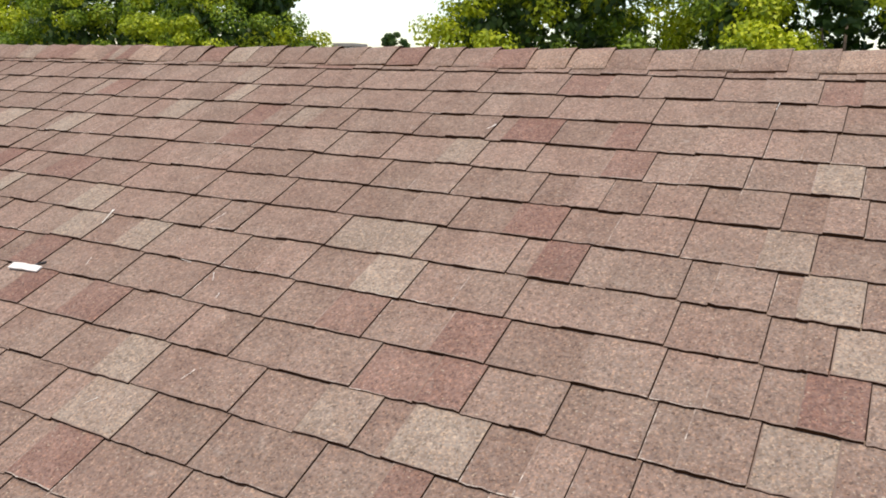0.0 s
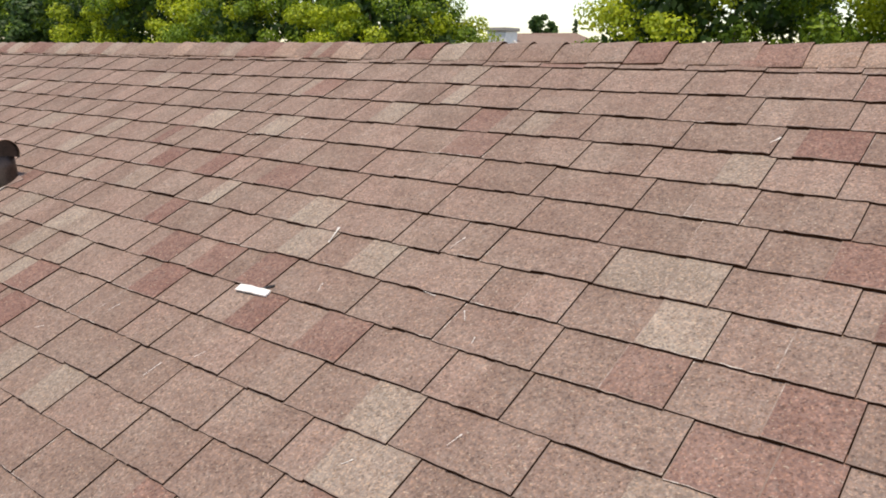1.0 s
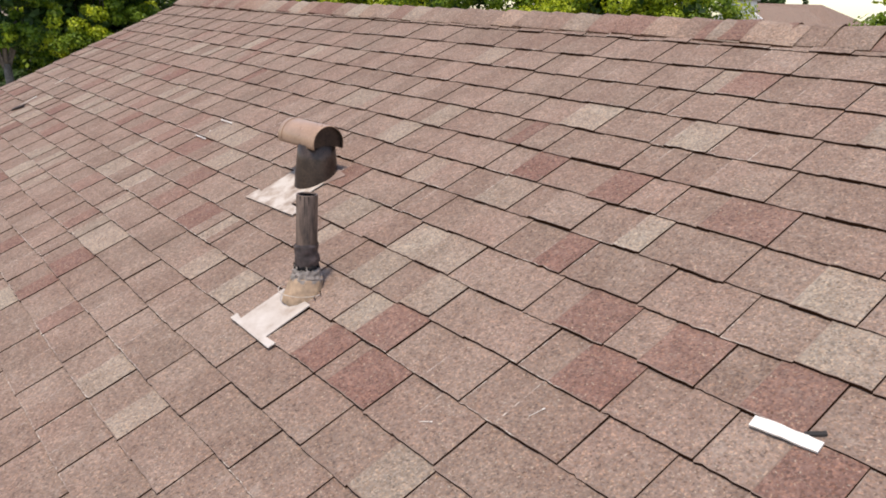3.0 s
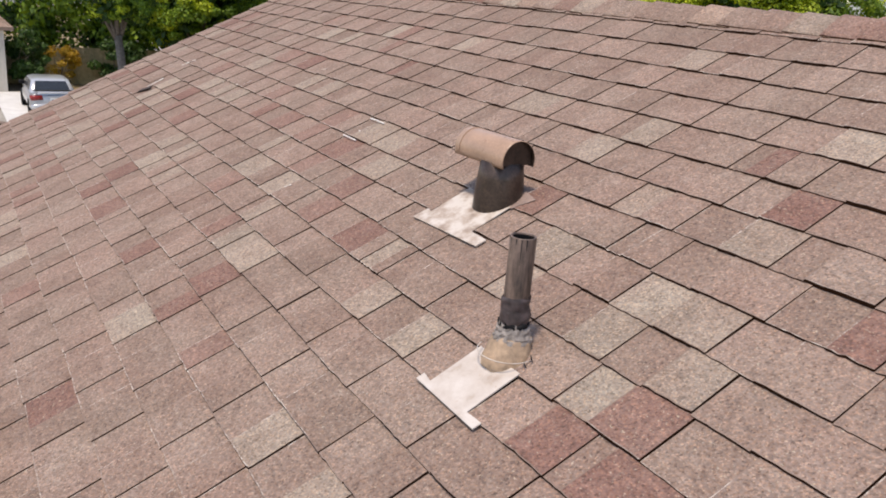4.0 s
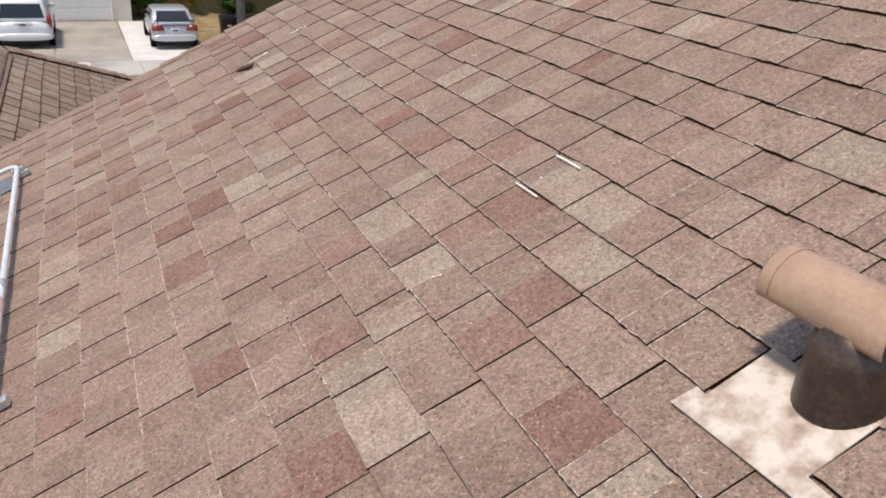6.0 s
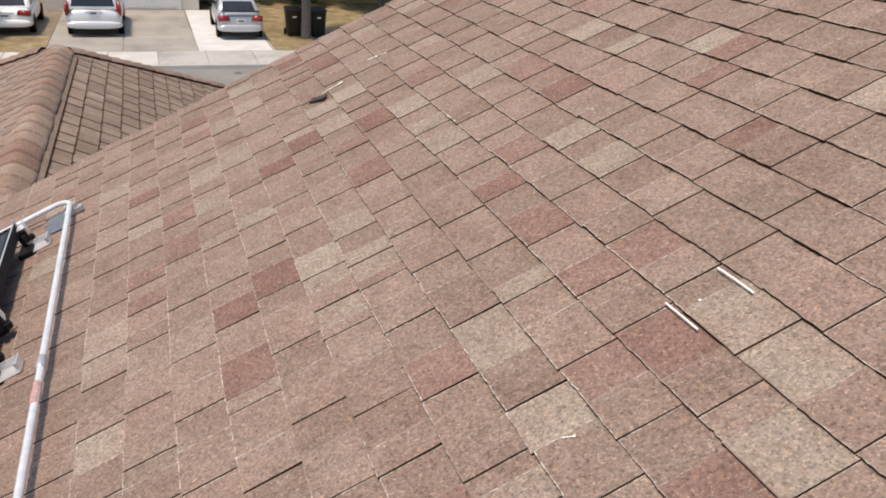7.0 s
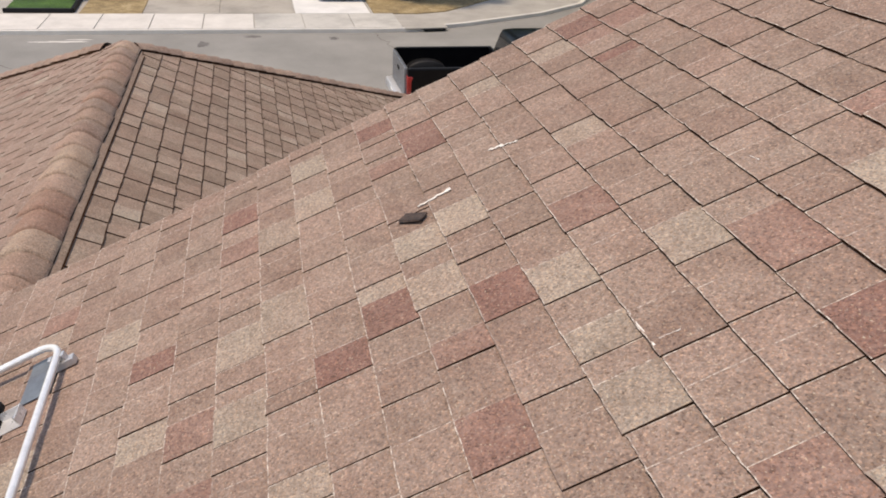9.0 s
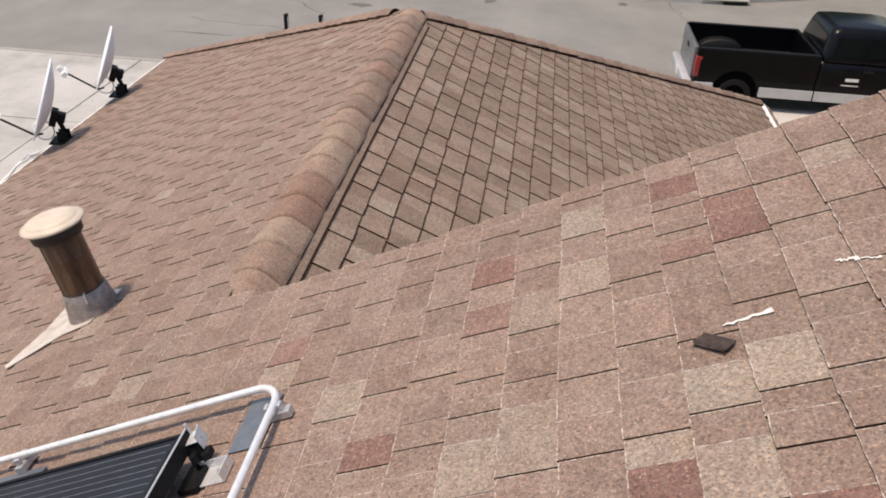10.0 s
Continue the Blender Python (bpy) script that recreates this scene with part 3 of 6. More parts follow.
def cap_mesh(half, rise, long, thick, round_top, sink=0.0, bend=0.02, butt=1, side=0.55):
    """One cap, bent over the ridge along x; its butt end at x = 0 stands proud."""
    bm = bmesh.new()
    steps = 13
    rows = []
    for x, lift in ((0.0, thick * (0.75 if butt == 0 else 1.0)), (0.018 if butt == 0 else 0.004, thick), (long, 0.002)):
        row = []
        for i in range(steps):
            u = -1 + 2 * i / (steps - 1)
            drop = half * math.tan(radians(PITCH)) * (math.sqrt(u * u + bend) - math.sqrt(bend)) / (math.sqrt(1 + bend) - math.sqrt(bend))
            soft = round_top * (1 - u * u) * (1 - sink * x / long) - sink * 0.03 * x / long
            row.append(bm.verts.new((x, u * half, -drop + soft + lift * (side + (1 - side) * (1 - u * u)) + rise)))
        rows.append(row)
    foot = [bm.verts.new((0.0, v.co.y, v.co.z - thick - 0.004)) for v in rows[0]]
    sides = []
    for a, b in zip(rows, rows[1:]):
        for i in range(steps - 1):
            bm.faces.new((a[i], b[i], b[i + 1], a[i + 1]))
    for i in range(steps - 1):
        bm.faces.new((foot[i], rows[0][i], rows[0][i + 1], foot[i + 1])).material_index = butt
    for i, flip in ((0, False), (steps - 1, True)):
        low = bm.verts.new((long, rows[2][i].co.y, rows[2][i].co.z - 0.014))
        fs = (foot[i], low, rows[2][i], rows[1][i], rows[0][i])
        bm.faces.new(fs if not flip else fs[::-1]).material_index = 1
    bm.normal_update()
    me = bpy.data.meshes.new("ridge_cap")
    bm.to_mesh(me)
    bm.free()
    me.polygons.foreach_set("use_smooth", np.array([f.material_index == 0 for f in me.polygons]))
    return me


def run_of_caps(name, parent_label, a, b, meshes, step, seed, order="", roll=0.0):
    """Caps laid from a to b, each over the one before; order names the first ones by their place in meshes, roll leans them all."""
    rnd = random.Random(seed)
    a, b = Vector(a), Vector(b)
    d = (b - a).normalized()
    yaw = math.degrees(math.atan2(d.y, d.x))
    fall = -math.degrees(math.asin(d.z))
    run = thing(name, pose(*a, 0, 0, 0), parent_label, "ridge cap", "", "structure")
    far, n = (b - a).length, 0
    x = 0.0
    while x < far - 0.02:
        ob = new("ridge_cap_shingle", meshes[int(order[n])] if n < len(order) else rnd.choice(meshes))
        n += 1
        ob.parent = run
        ob.matrix_basis = pose(*(d * x), roll + rnd.gauss(0, 0.8), fall, yaw) @ pose(0, rnd.gauss(0, 0.003), rnd.gauss(0, 0.0015), 0, 0, rnd.gauss(0, 0.7))
        x += step * rnd.uniform(0.96, 1.04)
    return run


def cap_set(half, rise, long, thick, round_top, tones, bend=0.02, butt=1, side=0.55):
    out = []
    for tone in tones:
        me = cap_mesh(half, rise, long, thick, round_top, 0.0, bend, butt, side)
        me.materials.append(tone)
        me.materials.append(CUT)
        out.append(me)
    return out


LOW_CAPS = cap_set(0.118, 0.008, 0.19, 0.0125, 0.008, (TAN, TAN, CAP, RED, TAN, TAN, GREY, RED))
HIGH_CAPS = cap_set(0.134, 0.008, 0.27, 0.026, 0.006, (CAP, CAP_CREAM, CAP_RED, TAN), 0.3, 0, 0.55)
MEET_X = 2.3
run_of_caps("ridge_caps_near", "row of bent ridge shingles along the main ridge", (FAR_X, APEX.y, APEX.z), (MEET_X, APEX.y, APEX.z), LOW_CAPS, 0.143, 5)
run_of_caps("ridge_caps_far", "smooth row of bent ridge shingles on the main ridge", (RAKE_X - 0.03, APEX.y, APEX.z), (MEET_X + 0.1, APEX.y, APEX.z), LOW_CAPS, 0.143, 6)
run_of_caps("wing_ridge_caps", "thick rounded ridge caps along the garage roof", (RAKE_X - 0.3, WING.y + 0.045, WING.z - 0.006), (WING.x + 0.02, WING.y + 0.045, WING.z - 0.006), HIGH_CAPS, 0.235, 7, "01220110303230203", 2.5)
end_cap = new("ridge_cap_end", cap_mesh(0.138, 0.004, 0.34, 0.028, 0.006, 1.0, 0.3))
end_cap.data.materials.append(CAP)
end_cap.data.materials.append(CUT)
end_cap.matrix_basis = pose(RAKE_X - 0.28, WING.y + 0.045, WING.z - 0.006)
tagged(end_cap, "tapered last cap where ridge meets the main slope", "ridge cap", "", "structure")
LOW_L = (WING.x + WING_DOWN * CS, WING.y - WING_DOWN * CS, WING.z + WING_DOWN * SN)
LOW_R = (WING.x + WING_DOWN * CS, WING.y + WING_DOWN * CS, WING.z + WING_DOWN * SN)
# Raised high so their dark sides draw the shadow line beneath the hip caps.
HIP_CAPS = cap_set(0.086, 0.037, 0.19, 0.018, 0.0, (TAN, TAN, CAP, AGED), 0.2)
run_of_caps("hip_caps_lawn_side", "hip shingles of the garage roof", LOW_L, WING.lerp(Vector(LOW_L), 0.035), HIP_CAPS, 0.16, 8)
run_of_caps("hip_caps_drive_side", "hip shingles of the garage roof", LOW_R, WING.lerp(Vector(LOW_R), 0.035), HIP_CAPS, 0.16, 9)

# The lower, wider sheet shows as a thin dark line below the starter strip.
for name, low, z0, z1, material in (("starter_strip", -0.226, 0.0128, 0.0150, OLD), ("tar_seam", -0.236, 0.004, 0.0127, CUT)):
    seam = [(-RAKE_X + 0.25, low), (-WING_X - 0.09, low), (-WING_X - 0.05, -0.02), (-RAKE_X + 0.25, -0.02)]
    part(name, sheet(bmesh.new(), seam, z0, z1), material, wing_back, "course under the ridge caps")

# ---- walls and trim of the house ----
EAVE = FRONT @ Vector((0, EAVE_Y, 0))


def wall(name, lo, hi, label="beige stucco house wall"):
    return tagged(part(name, box(bmesh.new(), lo, hi), STUCCO), label, "wall", "", "structure")


wall("wall_front", (LOW_R[0] + 0.5, EAVE.y + 0.45, 0), (FAR_X - 0.4, EAVE.y + 0.65, EAVE.z - 0.02))
wall("wall_street", (LOW_R[0] + 0.45, LOW_R[1] + 0.45, 0), (LOW_R[0] + 0.65, LOW_L[1] - 0.45, EAVE.z - 0.02))
wall("wall_lawn", (LOW_R[0] + 0.65, LOW_L[1] - 0.65, 0), (RAKE_X + 0.3, LOW_L[1] - 0.45, EAVE.z - 0.02))
wall("wall_back", (RAKE_X + 0.3, APEX.y + 5.7, 0), (FAR_X - 0.4, APEX.y + 5.9, 2.2))


def gable(name, x):
    bm = bmesh.new()
    side = [(EAVE.y + 0.65, 0), (APEX.y + 5.7, 0), (APEX.y + 5.7, APEX.z - 5.7 * SN / CS - 0.14), (APEX.y, APEX.z - 0.14), (EAVE.y + 0.65, EAVE.z + 0.65 * SN / CS - 0.14)]
    a, b = [[bm.verts.new((xx, y, z)) for y, z in side] for xx in (x, x + 0.18)]
    bm.faces.new(a[::-1]), bm.faces.new(b)
    for i in range(5):
        bm.faces.new((a[i], a[(i + 1) % 5], b[(i + 1) % 5], b[i]))
    bmesh.ops.recalc_face_normals(bm, faces=bm.faces)
    return tagged(part(name, bm, STUCCO), "beige stucco gable wall under the rake", "wall", "", "structure")


gable("wall_gable_street", RAKE_X + 0.25)
gable("wall_gable_far", FAR_X - 0.4)


def fascia(name, m, lo, hi, label):
    return tagged(part(name, box(bmesh.new(), lo, hi, 0.004), WHITE, m=m), label, "fascia", "", "structure")


fascia("rake_board", FRONT, (RAKE_X - 0.022, WING_Y + 0.06, -0.16), (RAKE_X - 0.001, RIDGE_Y, -0.006), "pale painted rake board")
fascia("eave_board", Matrix(), (LOW_R[0], LOW_R[1] - 0.024, EAVE.z - 0.16), (FAR_X, LOW_R[1] - 0.002, EAVE.z - 0.005), "pale painted eave board")
fascia("eave_board_lawn", Matrix(), (LOW_L[0], LOW_L[1] + 0.002, EAVE.z - 0.16), (RAKE_X + 0.3, LOW_L[1] + 0.085, EAVE.z - 0.005), "white painted gutter board at the garage eave")
fascia("eave_board_street", Matrix(), (LOW_L[0] - 0.024, LOW_R[1] + 0.03, EAVE.z - 0.16), (LOW_L[0] - 0.002, LOW_L[1] - 0.03, EAVE.z - 0.005), "pale painted eave board")

# ---- things on the roof ----


def on_roof(x, y, z=0.0, turn=0.0):
    return FRONT @ pose(x, y, z, 0, 0, turn)


UP = pose(0, 0, 0, -PITCH)
BLACKENED = plain("blackened_metal", (0.022, 0.016, 0.013), 0.5, 0.2, 16.0, 0.4)
GREY_COLLAR = plain("creased_grey_collar", (0.30, 0.262, 0.235), 0.45, 0.0, 60.0, 0.35, 0.4, 50.0)


def vent_pipe():
    t = thing("vent_pipe", on_roof(2.028, -0.203), "black plastic vent pipe with taped collar and pale flashing", "vent pipe")
    part("flashing", sheet(bmesh.new(), [(-0.105, -0.195), (0.136, -0.199), (0.138, -0.176), (0.085, -0.178), (0.085, -0.032), (-0.068, -0.032), (-0.068, -0.178), (-0.104, -0.172)],
                           0.0105, 0.0135), LEAD, t, "pale painted metal flashing plate")
    rnd = random.Random(4)
    bm = lathe(bmesh.new(), [(0.059, -0.018), (0.0585, -0.010), (0.0555, 0.002), (0.051, 0.018), (0.0465, 0.034), (0.0425, 0.048), (0.040, 0.052)], None, 32)
    for v in bm.verts:
        lean = max(0.0, 1 - (v.co.z + 0.018) / 0.07)
        v.co += Vector((0.006 * lean + rnd.gauss(0, 0.0011), -0.014 * lean + rnd.gauss(0, 0.0011), rnd.gauss(0, 0.0011)))
    boot = part("boot", bm, MASTIC, t, "tan mastic-coated boot", True, UP)
    ring = [(0.006 + 0.0665 * math.cos(radians(a)), -0.018 + 0.064 * math.sin(radians(a)), 0.0145) for a in range(-160, 21, 10)]
    part("sealant_bead", tube(bmesh.new(), ring, 0.0013, 6), LEAD, boot, "pale bead of sealant", True)
    bm = lathe(bmesh.new(), [(0.0455, 0.040), (0.0440, 0.047), (0.0425, 0.053), (0.0395, 0.060), (0.0385, 0.067), (0.0355, 0.074), (0.0335, 0.082)], UP, 26)
    for v in bm.verts:
        v.co += Vector((rnd.gauss(0, 0.0015), rnd.gauss(0, 0.0015), rnd.gauss(0, 0.0016)))
    part("collar", bm, GREY_COLLAR, t, "creased grey metal collar", False)
    bm = lathe(bmesh.new(), [(0.0340, 0.072), (0.0352, 0.076), (0.0347, 0.084), (0.0325, 0.087)], UP, 30)
    for v in bm.verts:
        v.co += Vector((rnd.gauss(0, 0.0010), rnd.gauss(0, 0.0010), rnd.gauss(0, 0.0028)))
    part("tar_band", bm, BLACK, t, "ragged black tar edge", True)
    bm = lathe(bmesh.new(), [(0.0325 + 0.0012 * (i % 2), 0.082 + 0.0058 * i) for i in range(11)] + [(0.0305, 0.144)], UP, 26)
    for v in bm.verts:
        slant = 0.0016 * math.sin(3 * math.atan2(v.co.y, v.co.x) + 130 * v.co.z)
        v.co += Vector((v.co.x * slant / 0.033 + rnd.gauss(0, 0.0006), v.co.y * slant / 0.033 + rnd.gauss(0, 0.0006), rnd.gauss(0, 0.0012)))
    part("tape_wrap", bm, TAPE, t, "wrinkled dark tape", True)
    bm = lathe(bmesh.new(), [(0.0295, 0.0), (0.0295, 0.281), (0.0285, 0.2825), (0.0255, 0.2825), (0.0245, 0.281), (0.0245, 0.12)], None, 28)
    pipe = part("pipe", bm, ABS, t, "weathered streaked plastic pipe", True, UP)
    for at, long, wide in ((-158, 0.030, 9), (-140, 0.017, 6), (-122, 0.011, 8), (-96, 0.040, 4), (-66, 0.013, 7), (-42, 0.058, 5), (-20, 0.024, 8)):
        bm = bmesh.new()
        for k in range(5):
            w = wide * (1 - 0.16 * k) * rnd.uniform(0.8, 1.1)
            for a in (at - w / 2, at + w / 2):
                bm.verts.new((0.0298 * math.cos(radians(a)), 0.0298 * math.sin(radians(a)), 0.2815 - long * k / 4))
        bm.verts.ensure_lookup_table()
        for k in range(4):
            bm.faces.new([bm.verts[2 * k + j] for j in (1, 0, 2, 3)])
        part("drip", bm, TAR, pipe, "dried tar drip", True)
    # Black liner, darker than the streaked pipe round it.
    part("bore", lathe(bmesh.new(), [(0.0, 0.15), (0.0242, 0.151), (0.0242, 0.279)], UP, 24), BLACK, t, "black bore of the pipe", True)
    for a, b in (((0.062, 0.018, 0.016), (0.081, 0.008, 0.016)), ((0.066, -0.006, 0.017), (0.086, -0.014, 0.016))):
        part("wire_end", tube(bmesh.new(), [a, ((a[0] + b[0]) / 2, (a[1] + b[1]) / 2, 0.021), b], 0.0014, 6), BLACK, t)


def hooded_vent():
    t = thing("roof_vent", on_roof(1.432, 0.2), "brown roof vent with half-round hood on dark cone", "roof vent")
    part("flashing", sheet(bmesh.new(), [(-0.178, -0.205), (0.158, -0.192), (0.16, -0.156), (0.081, -0.153), (0.081, -0.004), (-0.147, -0.004), (-0.147, -0.153), (-0.172, -0.15)],
                           0.0105, 0.0135), STAINED, t, "stained pale flashing plate")
    part("apron", sheet(bmesh.new(), [(0.05, -0.02), (0.088, -0.012), (0.12, 0.058), (0.05, 0.075)], 0.0112, 0.0122), APRON, t, "dusty tan side of the flashing")
    bm = lathe(bmesh.new(), [(0.078, 0.0), (0.077, 0.012), (0.075, 0.05), (0.070, 0.1), (0.065, 0.15), (0.061, 0.15)], UP @ pose(0, 0, -0.02), 32)
    part("cone", bm, SOOT, t, "sooty sheet-metal cone", True)
    bm = bmesh.new()
    r, wall_t, a0, a1, n = 0.062, 0.0022, -18, 198, 22
    rings = []
    for x in (-0.15, -0.146, 0.085, 0.089):
        k = 0.985 if x in (-0.15, 0.089) else 1.0
        rings.append([(x, rr * k * math.cos(radians(a0 + (a1 - a0) * i / n)), rr * k * math.sin(radians(a0 + (a1 - a0) * i / n)))
                      for rr in (r,) for i in range(n + 1)])
    outer = [[bm.verts.new(p) for p in ring] for ring in rings]
    inner = [[bm.verts.new((p[0], p[1] * (1 - wall_t / r), p[2] * (1 - wall_t / r))) for p in ring] for ring in rings]
    for a, b in zip(outer, outer[1:]):
        for i in range(n):
            bm.faces.new((a[i], a[i + 1], b[i + 1], b[i]))
    for a, b in zip(inner, inner[1:]):
        for i in range(n):
            bm.faces.new((b[i], b[i + 1], a[i + 1], a[i])).material_index = 1
    for e in (0, -1):
        for i in range(n):
            f = (outer[e][i], inner[e][i], inner[e][i + 1], outer[e][i + 1])
            bm.faces.new(f if e == 0 else f[::-1])
    for i in (0, n):
        for a in range(3):
            bm.faces.new((outer[a][i], outer[a + 1][i], inner[a + 1][i], inner[a][i]))
    bmesh.ops.recalc_face_normals(bm, faces=bm.faces)
    hood = part("hood", bm, [HOOD, SOOT], t, "tan painted half-round hood", True, UP @ pose(-0.014, 0.0, 0.141, 0, 0, 3))
    seam = tube(bmesh.new(), [(-0.125, 0.0632 * math.cos(radians(a)), 0.0632 * math.sin(radians(a))) for a in range(-15, 200, 12)], 0.0013, 5)
    part("hood_seam", seam, HOOD, hood, "", True)
    for x in (-0.138, 0.072):
        bm = bmesh.new()
        disc = [(0.0598 * math.cos(radians(a)), 0.0598 * math.sin(radians(a))) for a in range(-14, 195, 8)]
        near_face, far_face = [[bm.verts.new((x + dx, y, z)) for y, z in disc] for dx in (0.0, 0.002)]
        bm.faces.new(near_face[::-1]), bm.faces.new(far_face)
        for i in range(len(disc)):
            j = (i + 1) % len(disc)
            bm.faces.new((near_face[i], near_face[j], far_face[j], far_face[i]))
        part("end_plate", bm, SOOT, hood, "dark inset end plate")
    part("rivet", lathe(bmesh.new(), [(0.0, 0.003), (0.0035, 0.002), (0.004, 0.0)], UP @ pose(-0.035, -0.045, 0.03, 70, 0, -30), 8), METAL, t)


def flue():
    LEAN = pose(0, 0, 0, -PITCH + 13) @ Matrix.Diagonal((1, 1, 1.05, 1))
    t = thing("flue_pipe", on_roof(-3.34, -2.82), "tall rusty brown flue with round cap and flashing", "flue")
    part("flashing", sheet(bmesh.new(), [(0.30, -0.33), (0.325, -0.30), (0.17, -0.08), (0.145, 0.06), (-0.12, 0.1), (-0.26, -0.26), (0.05, -0.26)], 0.0125, 0.016), LEAD, t, "pale painted flashing plate")
    part("base_cone", lathe(bmesh.new(), [(0.125, -0.03), (0.122, 0.0), (0.108, 0.08), (0.100, 0.135), (0.094, 0.136)], LEAN, 32), GREYPAINT, t, "grey painted flashing cone", True)
    part("pipe", lathe(bmesh.new(), [(0.093, 0.02), (0.093, 0.3), (0.094, 0.302), (0.093, 0.305), (0.093, 0.41)], None, 36), RUST, t, "", True, LEAN)
    part("seam", box(bmesh.new(), (0.0925, -0.006, 0.14), (0.0955, 0.006, 0.405), 0.001, LEAN @ pose(0, 0, 0, 0, 0, -38)), RUST, t)
    part("upper_collar", lathe(bmesh.new(), [(0.088, 0.395), (0.112, 0.40), (0.115, 0.425), (0.115, 0.452), (0.104, 0.458)], LEAN, 36), BLACKENED, t, "", True)
    cap = part("rain_cap", lathe(bmesh.new(), [(0.112, 0.448), (0.136, 0.452), (0.139, 0.458), (0.137, 0.466), (0.118, 0.470), (0.112, 0.475), (0.108, 0.482), (0.065, 0.490), (0.0, 0.493)], LEAN, 40),
               CREAM, t, "dusty cream round rain cap", True)
    part("cap_rim", lathe(bmesh.new(), [(0.138, 0.455), (0.1415, 0.459), (0.138, 0.463)], LEAN, 40), CREAM, cap, "", True)
    clamp = part("clamp_band", lathe(bmesh.new(), [(0.0935, 0.128), (0.096, 0.13), (0.096, 0.142), (0.0935, 0.144)], LEAN, 36), SOOT, t, "", True)
    part("screw", tube(bmesh.new(), [LEAN @ Vector((0.078, 0.05, 0.142)), LEAN @ Vector((0.092, 0.058, 0.138)), LEAN @ Vector((0.098, 0.06, 0.1))], 0.005, 8), METAL, clamp)


DISH_WHITE = plain("pale_dish_paint", (0.80, 0.85, 0.90), 0.45, 0.0, 6.0, 0.06)


def dish(m, label, size=0.36):
    t = thing("satellite_dish", m, label, "satellite dish", "dishes at the eave")
    part("foot", box(bmesh.new(), (-0.11, -0.14, 0.0), (0.11, 0.16, 0.02), 0.006), BLACK, t)
    for x in (-0.05, 0.035):
        part("foot_bracket", box(bmesh.new(), (x, -0.06, 0.01), (x + 0.015, 0.06, 0.13), 0.003), BLACK, t)
    mast = part("mast", tube(bmesh.new(), [(0, 0, 0.05), (0, 0.02, 0.12), (0, -0.02, 0.24), (0, -0.04, 0.34)], 0.026, 12), BLACK, t, "", True)
    aim = pose(0, -0.08, 0.29, 68, 0, 14)   # local z looks out of the dish
    part("mount", boxes(((-0.07, -0.09, -0.05), (0.07, 0.09, 0.02)), ((-0.05, -0.03, -0.13), (0.05, 0.07, -0.04)), bevel=0.006), BLACK, t, "", False, aim)
    bm = bmesh.new()
    rings = []
    for k in range(9):
        u = k / 8
        rings.append([bm.verts.new((size * 0.9 * u * math.cos(a), 0.16 + size * u * math.sin(a), 0.03 + 0.11 * u * u)) for a in (2 * math.pi * i / 36 for i in range(36))])
    back = [[bm.verts.new(v.co - Vector((0, 0, 0.006 + (0.008 if k == 8 else 0)))) for v in ring] for k, ring in enumerate(rings)]
    for face, flip in ((rings, False), (back, True)):
        for a, b in zip(face[1:], face[2:]):
            for i in range(36):
                f = (a[i], a[(i + 1) % 36], b[(i + 1) % 36], b[i])
                bm.faces.new(f[::-1] if flip else f)
        for i in range(36):
            f = (face[0][0], face[1][i], face[1][(i + 1) % 36])
            bm.faces.new(f[::-1] if flip else f)
    for i in range(36):
        bm.faces.new((rings[8][i], rings[8][(i + 1) % 36], back[8][(i + 1) % 36], back[8][i]))
    for ring in (rings, back):
        for v in ring[0][1:]:
            bm.verts.remove(v)
    part("reflector", bm, DISH_WHITE, t, "pale grey-white oval reflector", True, aim)
    arm = part("feed_arm", tube(bmesh.new(), [(0, -0.22, 0.05), (0, -0.26, 0.12), (0, -0.15, 0.55)], 0.013, 8), BLACK, t, "", True, aim)
    part("feed_horn", boxes(((-0.1, -0.04, 0.0), (0.1, 0.03, 0.06)), ((-0.03, -0.03, -0.07), (0.03, 0.03, 0.0)), bevel=0.01), WHITE, arm, "pale feed horn", False, pose(0, -0.15, 0.55, 150))
    ring = [(0.0, -0.12 + 0.11 * math.cos(a) - 0.08, 0.13 + 0.11 * math.sin(a)) for a in (2 * math.pi * i / 22 for i in range(23))]
    part("cable_loop", tube(bmesh.new(), ring, 0.008, 6), WHITE, t, "coiled white cable", True)
    return t


